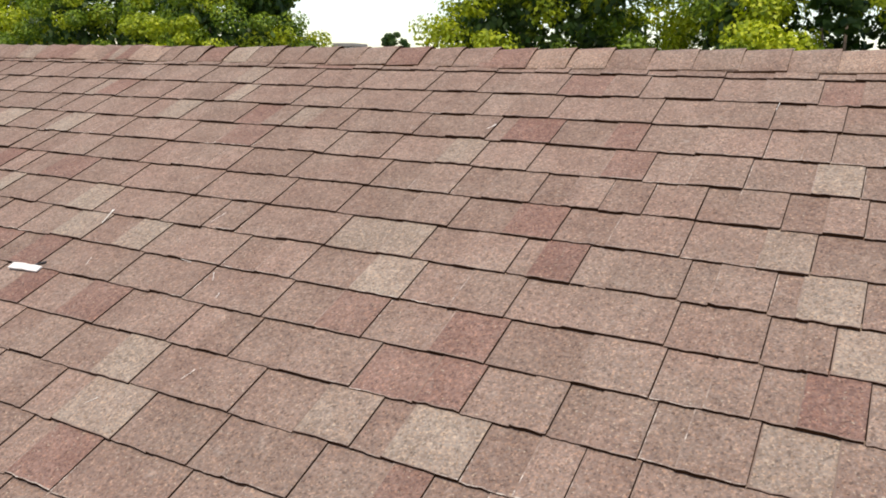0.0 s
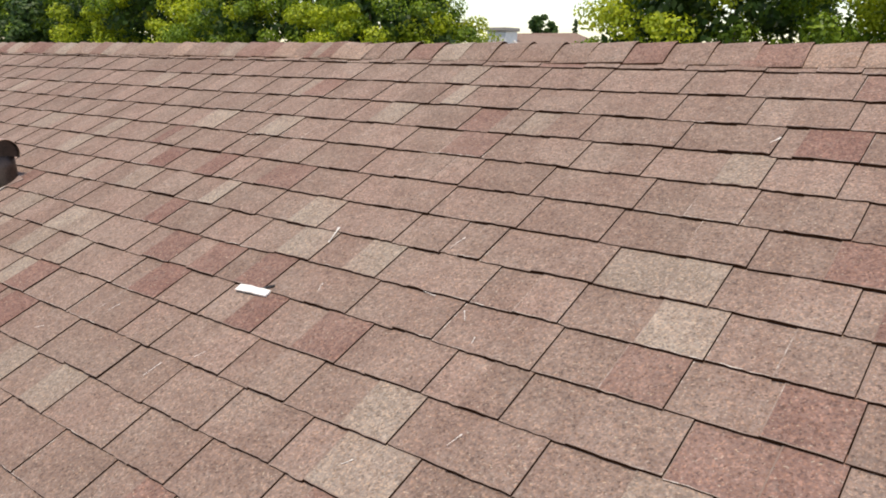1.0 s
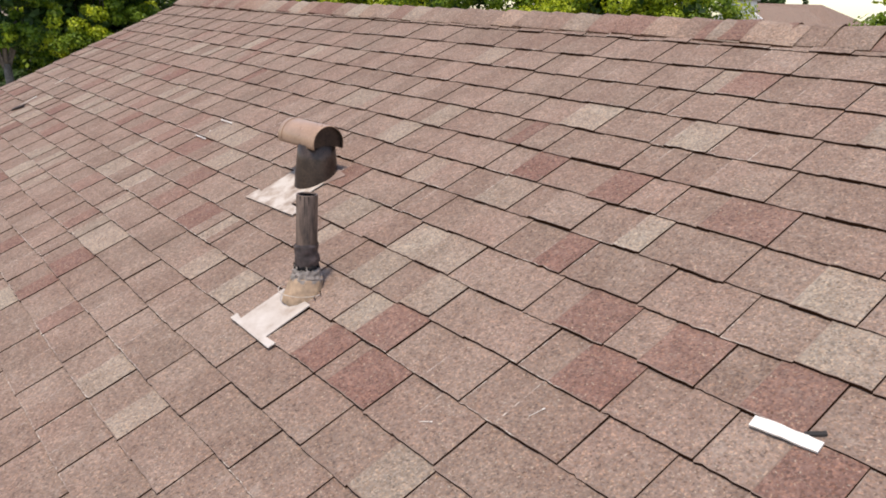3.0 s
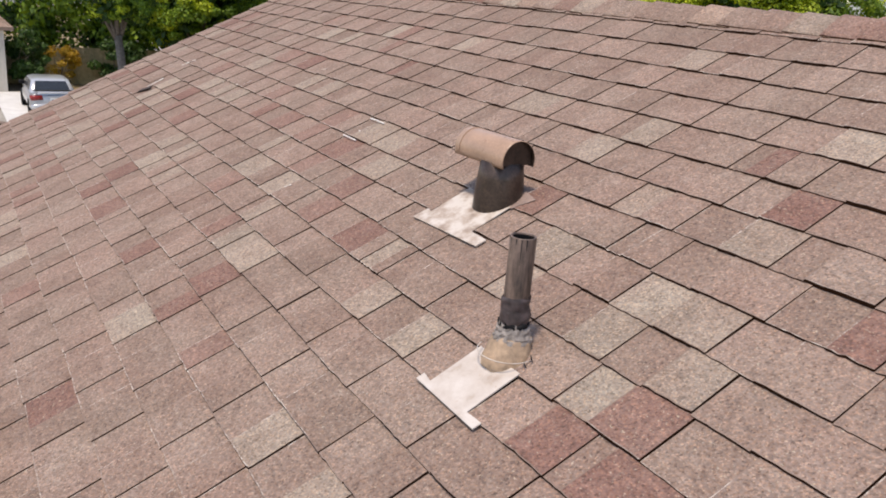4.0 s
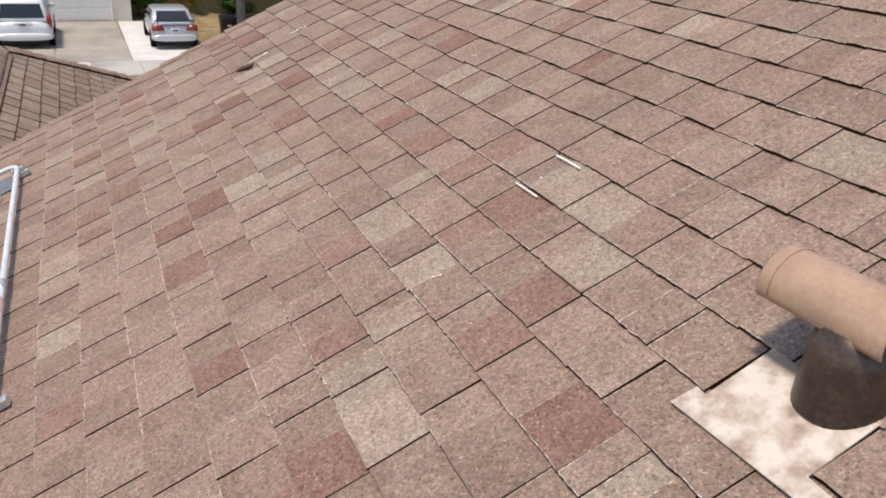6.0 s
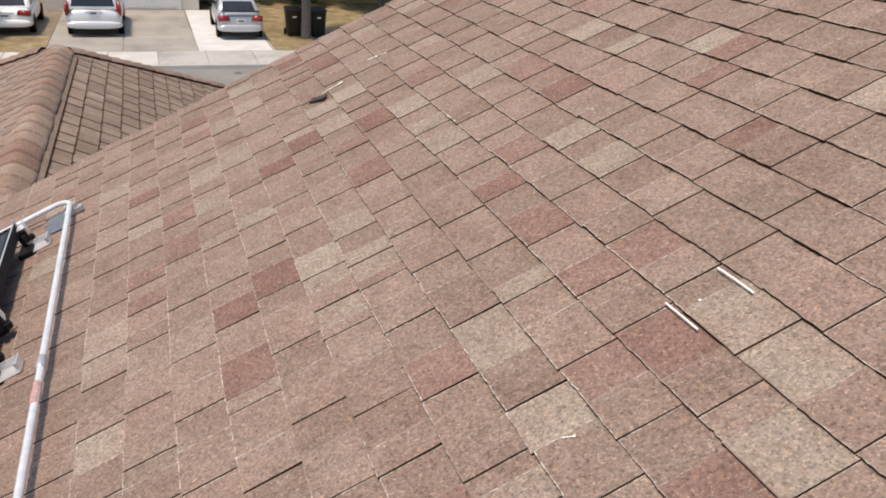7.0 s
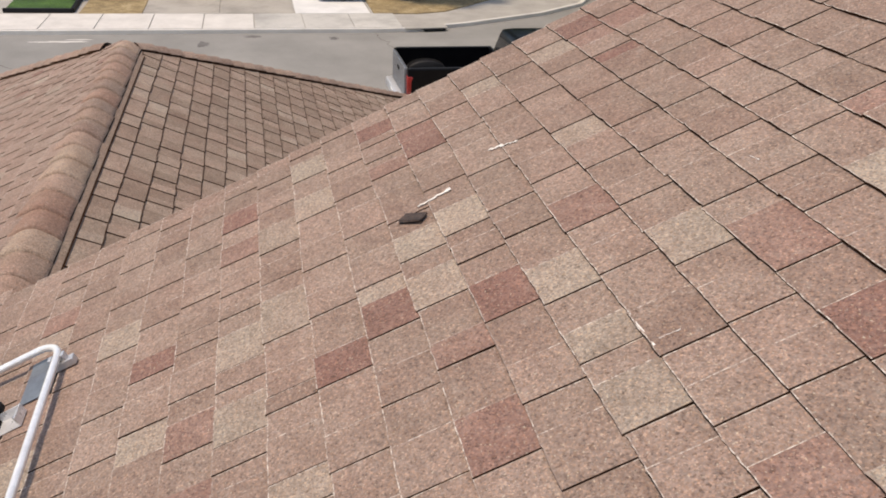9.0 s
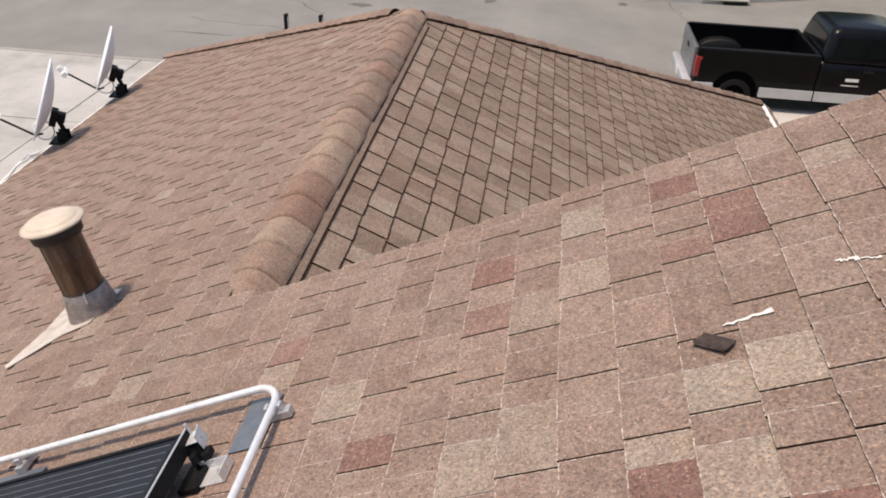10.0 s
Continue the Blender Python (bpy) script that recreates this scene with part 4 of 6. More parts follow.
def solar_array():
    for i in range(5):
        x = -2.02 + 1.02 * i
        t = thing("solar_panel", on_roof(x, -3.24, 0.085), "black-framed solar panel on low rails", "solar panel", "row of solar panels")
        part("frame", boxes(((0, 0, 0), (0.012, 1.67, 0.038)), ((0.988, 0, 0), (1.0, 1.67, 0.038)), ((0.012, 0, 0), (0.988, 0.012, 0.038)), ((0.012, 1.658, 0), (0.988, 1.67, 0.038))), BLACK, t, "black anodised frame")
        glass = part("glass_pane", box(bmesh.new(), (0.012, 0.012, 0.02), (0.988, 1.658, 0.033)), SOLAR, t, "dark blue-black cells")
        first = part("busbar", box(bmesh.new(), (0.03, 0.03, 0.0331), (0.0312, 1.64, 0.0336)), BUSBAR, glass)
        for k in range(1, 34):
            bar = new("busbar", first.data)
            bar.parent = glass
            bar.matrix_basis = pose(0.028 * k, 0, 0)
    for y in (-1.72, -2.85):
        rail = thing("mounting_rail", on_roof(0, y, 0.0), "aluminium rail under the solar panels", "rail", "rails under the panels")
        part("bar", box(bmesh.new(), (-2.06, -0.02, 0.045), (3.05, 0.02, 0.084), 0.003), BLACK, rail)
        for x in (-1.9, -0.7, 0.5, 1.7, 2.9):
            part("foot", boxes(((x - 0.03, -0.03, 0.012), (x + 0.03, 0.08, 0.018)), ((x - 0.03, 0.022, 0.012), (x + 0.03, 0.028, 0.08)), bevel=0.002), METAL, rail, "aluminium bracket foot")
    edge = thing("panel_skirt", on_roof(-2.03, -1.565, 0.045), "thin black metal edge with bright rim along the panels", "skirt")
    part("skirt_plate", boxes(((0, 0, 0.034), (5.1, 0.010, 0.083)), bevel=0.002), BLACK, edge)
    part("rim", box(bmesh.new(), (0.0, 0.003, 0.0835), (5.1, 0.0105, 0.0860), 0.001), METAL, edge, "bright worn top rim")
    for x in (0.012, 0.80, 1.02, 2.04, 2.62):
        clip = boxes(((-0.03, -0.012, 0.068), (0.032, 0.046, 0.0715)), ((-0.03, 0.043, 0.028), (0.032, 0.0465, 0.095)), bevel=0.0015)
        part("end_clip", clip, BRIGHT, edge, "bent bright aluminium clip", False, pose(x, 0.008, 0.004, 0, 6, 8) @ Matrix.Scale(0.8, 4))
        lump = boxes(((-0.022, -0.01, 0.0), (0.02, 0.035, 0.062)), ((-0.012, 0.03, 0.01), (0.034, 0.055, 0.036)), ((0.018, 0.006, 0.02), (0.05, 0.026, 0.05)), bevel=0.005)
        part("clamp", lump, BLACK, edge, "black clamp with bolts", False, pose(x + 0.02, 0.0, -0.02, 0, -8, 14))
        part("clamp_bolt", tube(bmesh.new(), [(x - 0.012, 0.012, 0.06), (x - 0.012, 0.012, 0.098)], 0.005, 8), METAL, edge)
    for x, y in ((-1.945, -1.492), (-0.93, -1.50), (0.50, -1.49)):
        br = thing("aluminium_bracket", on_roof(x, y, 0.0125) @ Matrix.Scale(0.6, 4), "open aluminium bracket beside the panel edge", "bracket", "brackets along the panel edge")
        part("base", box(bmesh.new(), (-0.06, -0.095, 0), (0.06, 0.075, 0.004), 0.001), BRIGHT, br)
        part("side", box(bmesh.new(), (-0.06, 0.07, 0.004), (0.06, 0.075, 0.055), 0.001), BRIGHT, br)
        part("side", box(bmesh.new(), (-0.06, -0.095, 0.004), (-0.055, 0.07, 0.05), 0.001), BRIGHT, br)
        part("bolt", tube(bmesh.new(), [(0.02, 0.05, 0.004), (0.02, 0.05, 0.045)], 0.009, 8), METAL, br)
        part("rubber_pad", box(bmesh.new(), (-0.11, -0.16, -0.002), (0.09, -0.06, 0.03), 0.006), BLACK, br, "black pad under the bracket")


def conduit_run():
    t = thing("conduit", on_roof(-2.23, -1.345), "bent galvanised metal conduit round the solar panels", "conduit")
    r, z = 0.0119, 0.057
    bend = [(0.10 - 0.10 * math.sin(radians(a)), -0.10 + 0.10 * math.cos(radians(a)), z) for a in range(0, 91, 9)]
    part("pipe", tube(bmesh.new(), [(6.2, 0, z), (2.5, 0.002, z)] + bend + [(-0.012, -1.6, z), (-0.03, -4.9, z)], r, 16), CONDUIT, t, "bright galvanised pipe", True)
    for x in (0.95, 3.4):
        part("coupling", lathe(bmesh.new(), [(r, -0.035), (r + 0.003, -0.033), (r + 0.003, 0.033), (r, 0.035)], pose(x + 0.5, 0, z, 0, 90), 18), METAL, t, "", True)
    part("red_tape", lathe(bmesh.new(), [(r + 0.0006, -0.06), (r + 0.0012, -0.055), (r + 0.0012, 0.055), (r + 0.0006, 0.06)], pose(1.62, 0, z, 0, 90), 18), FADED, t, "faded red tape", True)
    for x, y, turn in ((0.105, 0.0, 0), (2.2, 0.0, 0), (4.2, 0.0, 0), (0.0, -1.05, 90), (-0.01, -2.6, 90)):
        mount = part("mount_plate", box(bmesh.new(), (-0.115, -0.14, 0.0125), (0.105, -0.03, 0.0155), 0.001), SLATE, t, "blue-grey metal mount plate", False, pose(x, y, 0, 0, 0, turn))
        part("strut", boxes(((-0.016, -0.04, 0.015), (0.016, 0.045, 0.04)), bevel=0.003), METAL, mount)
        for lo, hi in ((0.016, 0.028), (-0.028, -0.016)):
            part("pipe_clamp", box(bmesh.new(), (-0.012, lo, 0.03), (0.012, hi, 0.064), 0.003), METAL, mount)


def strip(name, x, y, long, wide, turn, label, material=STICK, z=0.0085, bend=0.004):
    bm = bmesh.new()
    n = 8
    rnd = random.Random(name + str(x))
    low, top = [], []
    for i in range(n + 1):
        u = i / n
        h = z + bend * math.sin(u * math.pi) * rnd.uniform(0.3, 1.0)
        for dy in (-wide / 2, wide / 2):
            yy = dy * (1 + rnd.uniform(-0.15, 0.15))
            low.append(bm.verts.new((u * long, yy, h - 0.0025)))
            top.append(bm.verts.new((u * long, yy, h + 0.0015)))
    for i in range(n):
        a = 2 * i
        bm.faces.new((top[a], top[a + 2], top[a + 3], top[a + 1]))
        bm.faces.new((low[a], top[a], top[a + 1], low[a + 1])) if i == 0 else None
        bm.faces.new((low[a], low[a + 2], top[a + 2], top[a]))
        bm.faces.new((low[a + 1], top[a + 1], top[a + 3], low[a + 3]))
    bm.faces.new((low[2 * n], low[2 * n + 1], top[2 * n + 1], top[2 * n]))
    bmesh.ops.recalc_face_normals(bm, faces=bm.faces)
    return tagged(part(name, bm, material, m=on_roof(x, y, 0.002, turn)), label, "debris")


def smear(x, y, long, wide, turn, label, seed):
    """A hardened run of sealant: a low, lumpy, tapering bead."""
    rnd = random.Random(seed)
    n = 10
    pts = [(long * i / n, rnd.gauss(0, wide * 0.22), 0.012) for i in range(n + 1)]
    rad = [wide * 0.5 * rnd.uniform(0.45, 0.9) for _ in range(n + 1)]
    rad[-1], rad[-2], rad[0] = wide * 0.8, wide * 0.75, wide * 0.2
    bm = tube(bmesh.new(), pts, rad, 8)
    for v in bm.verts:
        v.co.z = 0.0105 + max(-0.004, (v.co.z - 0.012) * 0.3)
    return tagged(part("sealant_smear", bm, CAULK, None, "", True, on_roof(x, y, 0, turn)), label, "sealant", "sealant marks")


def chip(x, y, sx, sy, h, turn, material, label, name="roof_debris"):
    bm = box(bmesh.new(), (-sx / 2, -sy / 2, 0), (sx / 2, sy / 2, h), min(sx, sy, h) * 0.3)
    rnd = random.Random(int(x * 1000))
    for v in bm.verts:
        v.co += Vector([rnd.gauss(0, min(sx, sy) * 0.06) for _ in range(2)] + [rnd.gauss(0, h * 0.1)])
    return tagged(part(name, bm, material, m=on_roof(x, y, 0.009, turn)), label, "debris")


SCRAP = plain("brown_black_tar", (0.052, 0.031, 0.022), 0.7, scale=60.0, vary=0.6, bump=0.6, fine=80.0)
vent_pipe()
hooded_vent()
flue()
dish(FRONT @ pose(-9.75, -6.45, 0.015) @ UP @ pose(0, 0, 0, 0, 0, 11), "pale satellite dish on black mount at the eave", 0.41)
dish(FRONT @ pose(-8.2, -6.35, 0.015) @ UP @ pose(0, 0, 0, 0, 0, 13), "larger pale satellite dish with long feed arm", 0.46)
solar_array()
conduit_run()
strip("loose_strip", 3.272, 0.028, 0.122, 0.025, 4, "short white strip lying loose on the shingles", STICK, 0.0085, 0.001)
strip("nailed_strip", 0.335, 0.329, 0.12, 0.0042, 0, "thin white strip sticking out under a shingle edge", STICK, 0.01, 0.002)
strip("nailed_strip", 0.349, 0.186, 0.115, 0.0038, 0, "thin white strip under the next shingle edge", STICK, 0.01, 0.001)
chip(3.372, 0.058, 0.035, 0.009, 0.003, 35, TAR, "small dark tar smear beside a white strip", "tar_patch")
chip(-1.975, -0.137, 0.082, 0.040, 0.009, 48, SCRAP, "broken dark shingle scrap lying on the roof", "shingle_scrap")
chip(0.392, 0.242, 0.006, 0.005, 0.0025, 40, STICK, "tiny white chip on a shingle", "splinter")
smear(-2.03, -0.11, 0.115, 0.012, 95, "white sealant run beside a dark scrap", 3)
smear(-2.165, 0.17, 0.05, 0.013, 70, "short white sealant dab", 5)
smear(-2.15, 0.215, 0.05, 0.007, 65, "thin trailing sealant dab", 6)
smear(-1.165, 0.209, 0.13, 0.004, 0, "thin white sealant line along a shingle edge", 7)
smear(3.405, 0.275, 0.075, 0.006, 110, "thin white scuff on a shingle joint", 8)
smear(0.525, -0.17, 0.03, 0.005, 60, "small curled white scuff", 10)
smear(4.37, 0.93, 0.10, 0.004, 62, "white scratch across a tab", 12)
smear(4.32, 0.95, 0.09, 0.003, 20, "white scratch crossing another", 13)

SCUFFS = ((3.536, 0.091, 0.05, 110), (3.83, 0.18, 0.07, -8), (3.386, -0.227, 0.05, 60), (4.0, 0.12, 0.06, 125), (3.79, 0.35, 0.09, 75), (2.92, -0.19, 0.06, 70),
          (2.73, -0.33, 0.05, 35), (3.3, -0.33, 0.09, 80), (4.06, 0.06, 0.035, 100), (4.18, -0.2, 0.06, 70), (4.0, -0.33, 0.05, 50), (5.21, 1.18, 0.08, 85),
          (3.39, 0.67, 0.015, 20), (-1.48, 0.688, 0.05, 10), (-0.63, 0.535, 0.06, 20), (-1.05, 0.21, 0.1, 85))
for i, (x, y, long, turn) in enumerate(SCUFFS):
    smear(x, y, long * 0.62, 0.0021, turn, "fine white scuff across the granules", 20 + i)


def eave_cable():
    """White cable drooping along the eave, and a curl of loose flashing beside it."""
    t = thing("eave_cable", Matrix(), "white cable drooping along the eave edge", "cable")
    ez = LEVEL + EAVE_Y * SN
    ey = EAVE_Y * CS
    rnd = random.Random(2)
    for off, r in ((0.0, 0.011), (0.05, 0.008)):
        pts = [(-6.6 - 0.09 * i, ey - 0.045 - off * math.sin(i * 0.5) * 0.6, ez - 0.02 - 0.05 * math.sin(i * 0.33) + rnd.gauss(0, 0.006)) for i in range(20)]
        part("cable", tube(bmesh.new(), pts, r, 8), WHITE, t, "", True)
    part("bent_flap", sheet(bmesh.new(), [(0, 0), (0.16, -0.02), (0.22, 0.05), (0.06, 0.07)], 0.0, 0.004), WHITE, t, "curled white flap", False, FRONT @ pose(-8.0, -6.6, 0.02, 0, -12, 10))


eave_cable()
# ---- street and ground ----
KERB_NEAR, KERB_FAR, WALK_BACK = -17.6, -26.6, -28.95


def flat(name, outline, z0, z1, material, label, category="ground"):
    bm = sheet(bmesh.new(), outline, z0, z1)
    bmesh.ops.recalc_face_normals(bm, faces=bm.faces)
    return tagged(part(name, bm, material), label, category, "", "structure")


def rect(x0, y0, x1, y1):
    return [(x0, y0), (x1, y0), (x1, y1), (x0, y1)]


flat("ground", rect(-600, -600, 600, 600), -0.5, -0.17, DIRT, "dry bare soil stretching to the horizon")
flat("road", rect(-140, -160, KERB_NEAR, 160), -0.169, -0.13, ASPHALT, "sun-bleached grey asphalt street", "road")
flat("near_yard", rect(KERB_NEAR + 0.15, -60, 40, 60), -0.169, -0.03, DIRT, "bare yard round the house", "yard")
flat("kerb_near", rect(KERB_NEAR, -60, KERB_NEAR + 0.15, 60), -0.169, 0.004, CONCRETE, "concrete kerb of the near side", "kerb")
flat("near_pavement", rect(KERB_NEAR + 0.152, -6.28, KERB_NEAR + 1.7, 60), -0.03, -0.004, CONCRETE_NEW, "pale concrete walk along the kerb", "pavement")
# the far side: a corner where the walk bends into a side street
BEND = [(KERB_FAR, 3.6), (-26.75, 4.8), (-27.5, 6.8), (-29.1, 10.0), (-30.8, 12.2), (-34.5, 14.6), (-40, 15.6), (-120, 15.8)]
GRASS = [(WALK_BACK, 5.2), (-29.3, 6.3), (-31.8, 8.9), (-34.8, 11.1), (-40, 12.2), (-120, 12.4)]
flat("far_lot", [(-120, -60), (KERB_FAR - 0.17, -60)] + [(x - 0.15, y - 0.08) for x, y in BEND], -0.169, -0.02, CONCRETE, "concrete walk bending round the corner", "pavement")
flat("dry_lawn", [(-120, 3.62), (WALK_BACK, 3.62)] + GRASS, -0.02, 0.012, DRY, "patchy dry yellow lawn", "lawn")
flat("house_yard", rect(-120, -60, -33.4, 3.5), -0.02, -0.004, DIRT, "bare soil by the houses", "yard")
flat("dry_strip", rect(-31.9, -6.2, WALK_BACK, -4.22), -0.02, 0.006, DRY, "strip of dry grass beside the driveway", "lawn")
flat("parking_strip", rect(-38.3, -6.2, -31.902, -4.22), -0.02, 0.002, DIRT, "bare parking strip", "ground")
LAWN_EDGE = [(-29.25, -8.55), (-29.2, -6.42), (-31.6, -6.5), (-35.3, -7.7), (-35.8, -8.85)]
flat("green_lawn", LAWN_EDGE, -0.02, 0.03, LAWN, "small green lawn", "lawn")


def border(points, label):
    """Dark timber edging round the lawn, one board to a side."""
    t = thing("lawn_border", Matrix(), label, "border")
    for (x0, y0), (x1, y1) in zip(points, points[1:]):
        long = math.hypot(x1 - x0, y1 - y0)
        bm = box(bmesh.new(), (0.0, -0.06, -0.02), (long, 0.06, 0.13), 0.015)
        part("board", bm, DARK_TRIM, t, "", False, pose(x0, y0, 0, 0, 0, math.degrees(math.atan2(y1 - y0, x1 - x0))))


border(LAWN_EDGE[:4], "low dark timber edging round the lawn")


def kerb_far():
    bm = bmesh.new()
    line = [(KERB_FAR, -60)] + BEND
    left, right = [], []
    for i, p in enumerate(line):
        a, b = Vector(line[max(i - 1, 0)]), Vector(line[min(i + 1, len(line) - 1)])
        d = (b - a).normalized()
        n = Vector((-d.y, d.x))
        for side, off in ((left, 0.16), (right, 0.0)):
            q = Vector(p) + n * off
            side.append([bm.verts.new((q.x, q.y, z)) for z in (-0.168, 0.0)])
    for i in range(len(line) - 1):
        bm.faces.new((right[i][1], right[i + 1][1], left[i + 1][1], left[i][1]))
        bm.faces.new((right[i][0], right[i + 1][0], right[i + 1][1], right[i][1]))
        bm.faces.new((left[i][0], left[i][1], left[i + 1][1], left[i + 1][0]))
    bmesh.ops.recalc_face_normals(bm, faces=bm.faces)
    return tagged(part("kerb_far", bm, CONCRETE_NEW), "pale concrete kerb of the far side", "kerb", "", "structure")


kerb_far()


def storm_drain():
    t = thing("storm_drain", pose(-26.58, 4.35, 0, 0, 0, 96), "dark kerb drain opening under a concrete lid", "drain")
    part("opening", box(bmesh.new(), (0.65, -0.012, -0.085), (1.4, 0.2, -0.03), 0.01), BLACK, t, "dark slot")
    part("lid", box(bmesh.new(), (0.0, 0.06, -0.03), (1.5, 0.6, 0.003), 0.008), CONCRETE, t, "grey concrete lid")


storm_drain()


def slabs(name, cells, z0, z1, materials, label, category, seed):
    """Concrete bays with open joints, each a piece of its own."""
    rnd = random.Random(seed)
    base = thing(name, Matrix(), label, category, "", "structure")
    for x0, y0, x1, y1 in cells:
        bm = box(bmesh.new(), (x0 + 0.012, y0 + 0.012, z0), (x1 - 0.012, y1 - 0.012, z1 + rnd.uniform(-0.004, 0.004)), 0.008, None, 1)
        part("slab", bm, rnd.choice(materials), base)
    return base


slabs("pavement", [(WALK_BACK, -20 + 1.62 * i, KERB_FAR - 0.18, -20 + 1.62 * (i + 1)) for i in range(15)], -0.02, 0.008,
      [CONCRETE_NEW, APRON_SLAB, CONCRETE_NEW], "pale concrete pavement slabs along the far kerb", "pavement", 2)
slabs("driveway", [(x, y, x + 3.1, y + 2.5) for x in (-38.27, -35.17, -32.07) for y in (-4.2, -1.68)], -0.02, 0.012,
      [DRIVE], "stained grey concrete driveway in front of a garage", "driveway", 3)
slabs("parking_pad", [(x, 0.86, x + 3.1, 3.5) for x in (-38.27, -35.17, -32.07)], -0.02, 0.014,
      [CONCRETE_WHITE], "pale new concrete parking pad", "driveway", 4)


slabs("front_driveway", [(-17.44 + 3.6 * i, -16.6 + 3.55 * j, -17.44 + 3.6 * (i + 1), -16.6 + 3.55 * (j + 1)) for i in range(8) for j in range(3)], -0.03, 0.004,
      [APRON_SLAB], "pale concrete driveway beside the garage", "driveway", 5)


def crack(points, label):
    bm = tube(bmesh.new(), [(x, y, -0.131) for x, y in points], 0.011, 4)
    for v in bm.verts:
        v.co.z = -0.131 + (v.co.z + 0.131) * 0.15
    return tagged(part("road_crack", bm, CUT), label, "crack", "cracks in the road")


rc = random.Random(12)
for x, y, n, dx, dy in ((-26.5, 3.3, 12, 0.3, 0.035), (-22, 7.5, 8, 0.4, 0.25), (-25.5, -9.0, 10, 0.35, 0.3), (-21.5, -10, 9, 0.1, 0.5)):
    pts = []
    for i in range(n):
        pts.append((x, y))
        x, y = x + dx + rc.gauss(0, 0.12), y + dy + rc.gauss(0, 0.12)
    crack(pts, "dark jagged crack in the worn asphalt")
STAIN = plain("oil_stained_asphalt", (0.125, 0.115, 0.108), 0.85, 0.0, 4.0, 0.25, 0.3, 25.0)
for x, y, sx, sy in ((-25.75, -6.25, 0.09, 0.75), (-26.0, -5.7, 0.05, 0.4), (-25.3, -2.15, 0.34, 0.2), (-23.8, -5.8, 0.22, 0.4), (-20.1, -9.2, 0.05, 0.8), (-26.2, -0.6, 0.16, 0.3), (-25.9, 1.9, 0.22, 0.16), (-24.7, -8.6, 0.2, 0.5)):
    bm = bmesh.new()
    lathe(bm, [(0.0, 0.004), (0.55, 0.004), (1.0, 0.0)], Matrix.LocRotScale((x, y, -0.13), None, (sx, sy, 1)), 26)
    for v in bm.verts:
        k = rc.uniform(0.55, 1.25)
        v.co.x, v.co.y = x + (v.co.x - x) * k, y + (v.co.y - y) * k
    tagged(part("road_patch", bm, STAIN if sx > 0.12 or x > -21 else CONCRETE_NEW), "worn patch on the asphalt", "patch", "patches on the road", "structure")

# ---- houses across the street ----


def garage_house(name, x, y0, y1, door, wall_mat, door_mat, label, depth=9.0):
    h = thing(name, Matrix(), label, "house")
    high = 2.75
    d0, d1 = door
    part("wall", boxes(((x - 0.2, y0, -0.02), (x, d0, high)), ((x - 0.2, d1, -0.02), (x, y1, high)), ((x - 0.2, d0, 2.2), (x, d1, high)),
                       ((x - depth, y0, -0.02), (x - 0.2, y0 + 0.2, high)), ((x - depth, y1 - 0.2, -0.02), (x - 0.2, y1, high)),
                       ((x - depth - 0.2, y0, -0.02), (x - depth, y1, high))), wall_mat, h, "stucco walls")
    leaf = part("garage_door", box(bmesh.new(), (x - 0.16, d0, 0.01), (x - 0.12, d1, 2.2)), door_mat, h, "closed sectional garage door")
    n = 4
    for r in range(4):
        for c in range(n):
            w = (d1 - d0) / n
            part("panel", box(bmesh.new(), (x - 0.12, d0 + w * c + 0.07, 0.08 + 0.54 * r), (x - 0.108, d0 + w * (c + 1) - 0.07, 0.5 + 0.54 * r), 0.006, None, 1), door_mat, leaf)
    part("door_trim", boxes(((x, d0 - 0.09, 0), (x + 0.02, d0, 2.29)), ((x, d1, 0), (x + 0.02, d1 + 0.09, 2.29)), ((x, d0, 2.2), (x + 0.02, d1, 2.29))), WHITE, h)
    bm = bmesh.new()
    ym, r = (y0 + y1) / 2, 0.5
    xm = x - depth / 2
    run = min(depth, y1 - y0) / 2 + 0.4
    top = high + run * 0.42
    a = [(x + 0.14, y0 - 0.4), (x + 0.14, y1 + 0.4), (x - depth - 0.4, y1 + 0.4), (x - depth - 0.4, y0 - 0.4)]
    if y1 - y0 < depth:
        b = [(x + 0.14 - run, ym), (x - depth - 0.4 + run, ym)]
    else:
        b = [(xm, y1 + 0.4 - run), (xm, y0 - 0.4 + run)]
    lo = [bm.verts.new((p[0], p[1], high - 0.05)) for p in a]
    eave = [bm.verts.new((p[0], p[1], high + 0.1)) for p in a]
    tops = [bm.verts.new((p[0], p[1], top)) for p in b]
    bm.faces.new(lo[::-1])
    for i in range(4):
        bm.faces.new((lo[i], lo[(i + 1) % 4], eave[(i + 1) % 4], eave[i]))
    if y1 - y0 < depth:
        bm.faces.new((eave[0], eave[1], tops[0]))
        bm.faces.new((eave[1], eave[2], tops[1], tops[0]))
        bm.faces.new((eave[2], eave[3], tops[1]))
        bm.faces.new((eave[3], eave[0], tops[0], tops[1]))
    else:
        bm.faces.new((eave[0], eave[1], tops[0], tops[1]))
        bm.faces.new((eave[1], eave[2], tops[0]))
        bm.faces.new((eave[2], eave[3], tops[1], tops[0]))
        bm.faces.new((eave[3], eave[0], tops[1]))
    bmesh.ops.recalc_face_normals(bm, faces=bm.faces)
    part("roof", bm, AGED, h, "low hipped shingle roof")
    return h


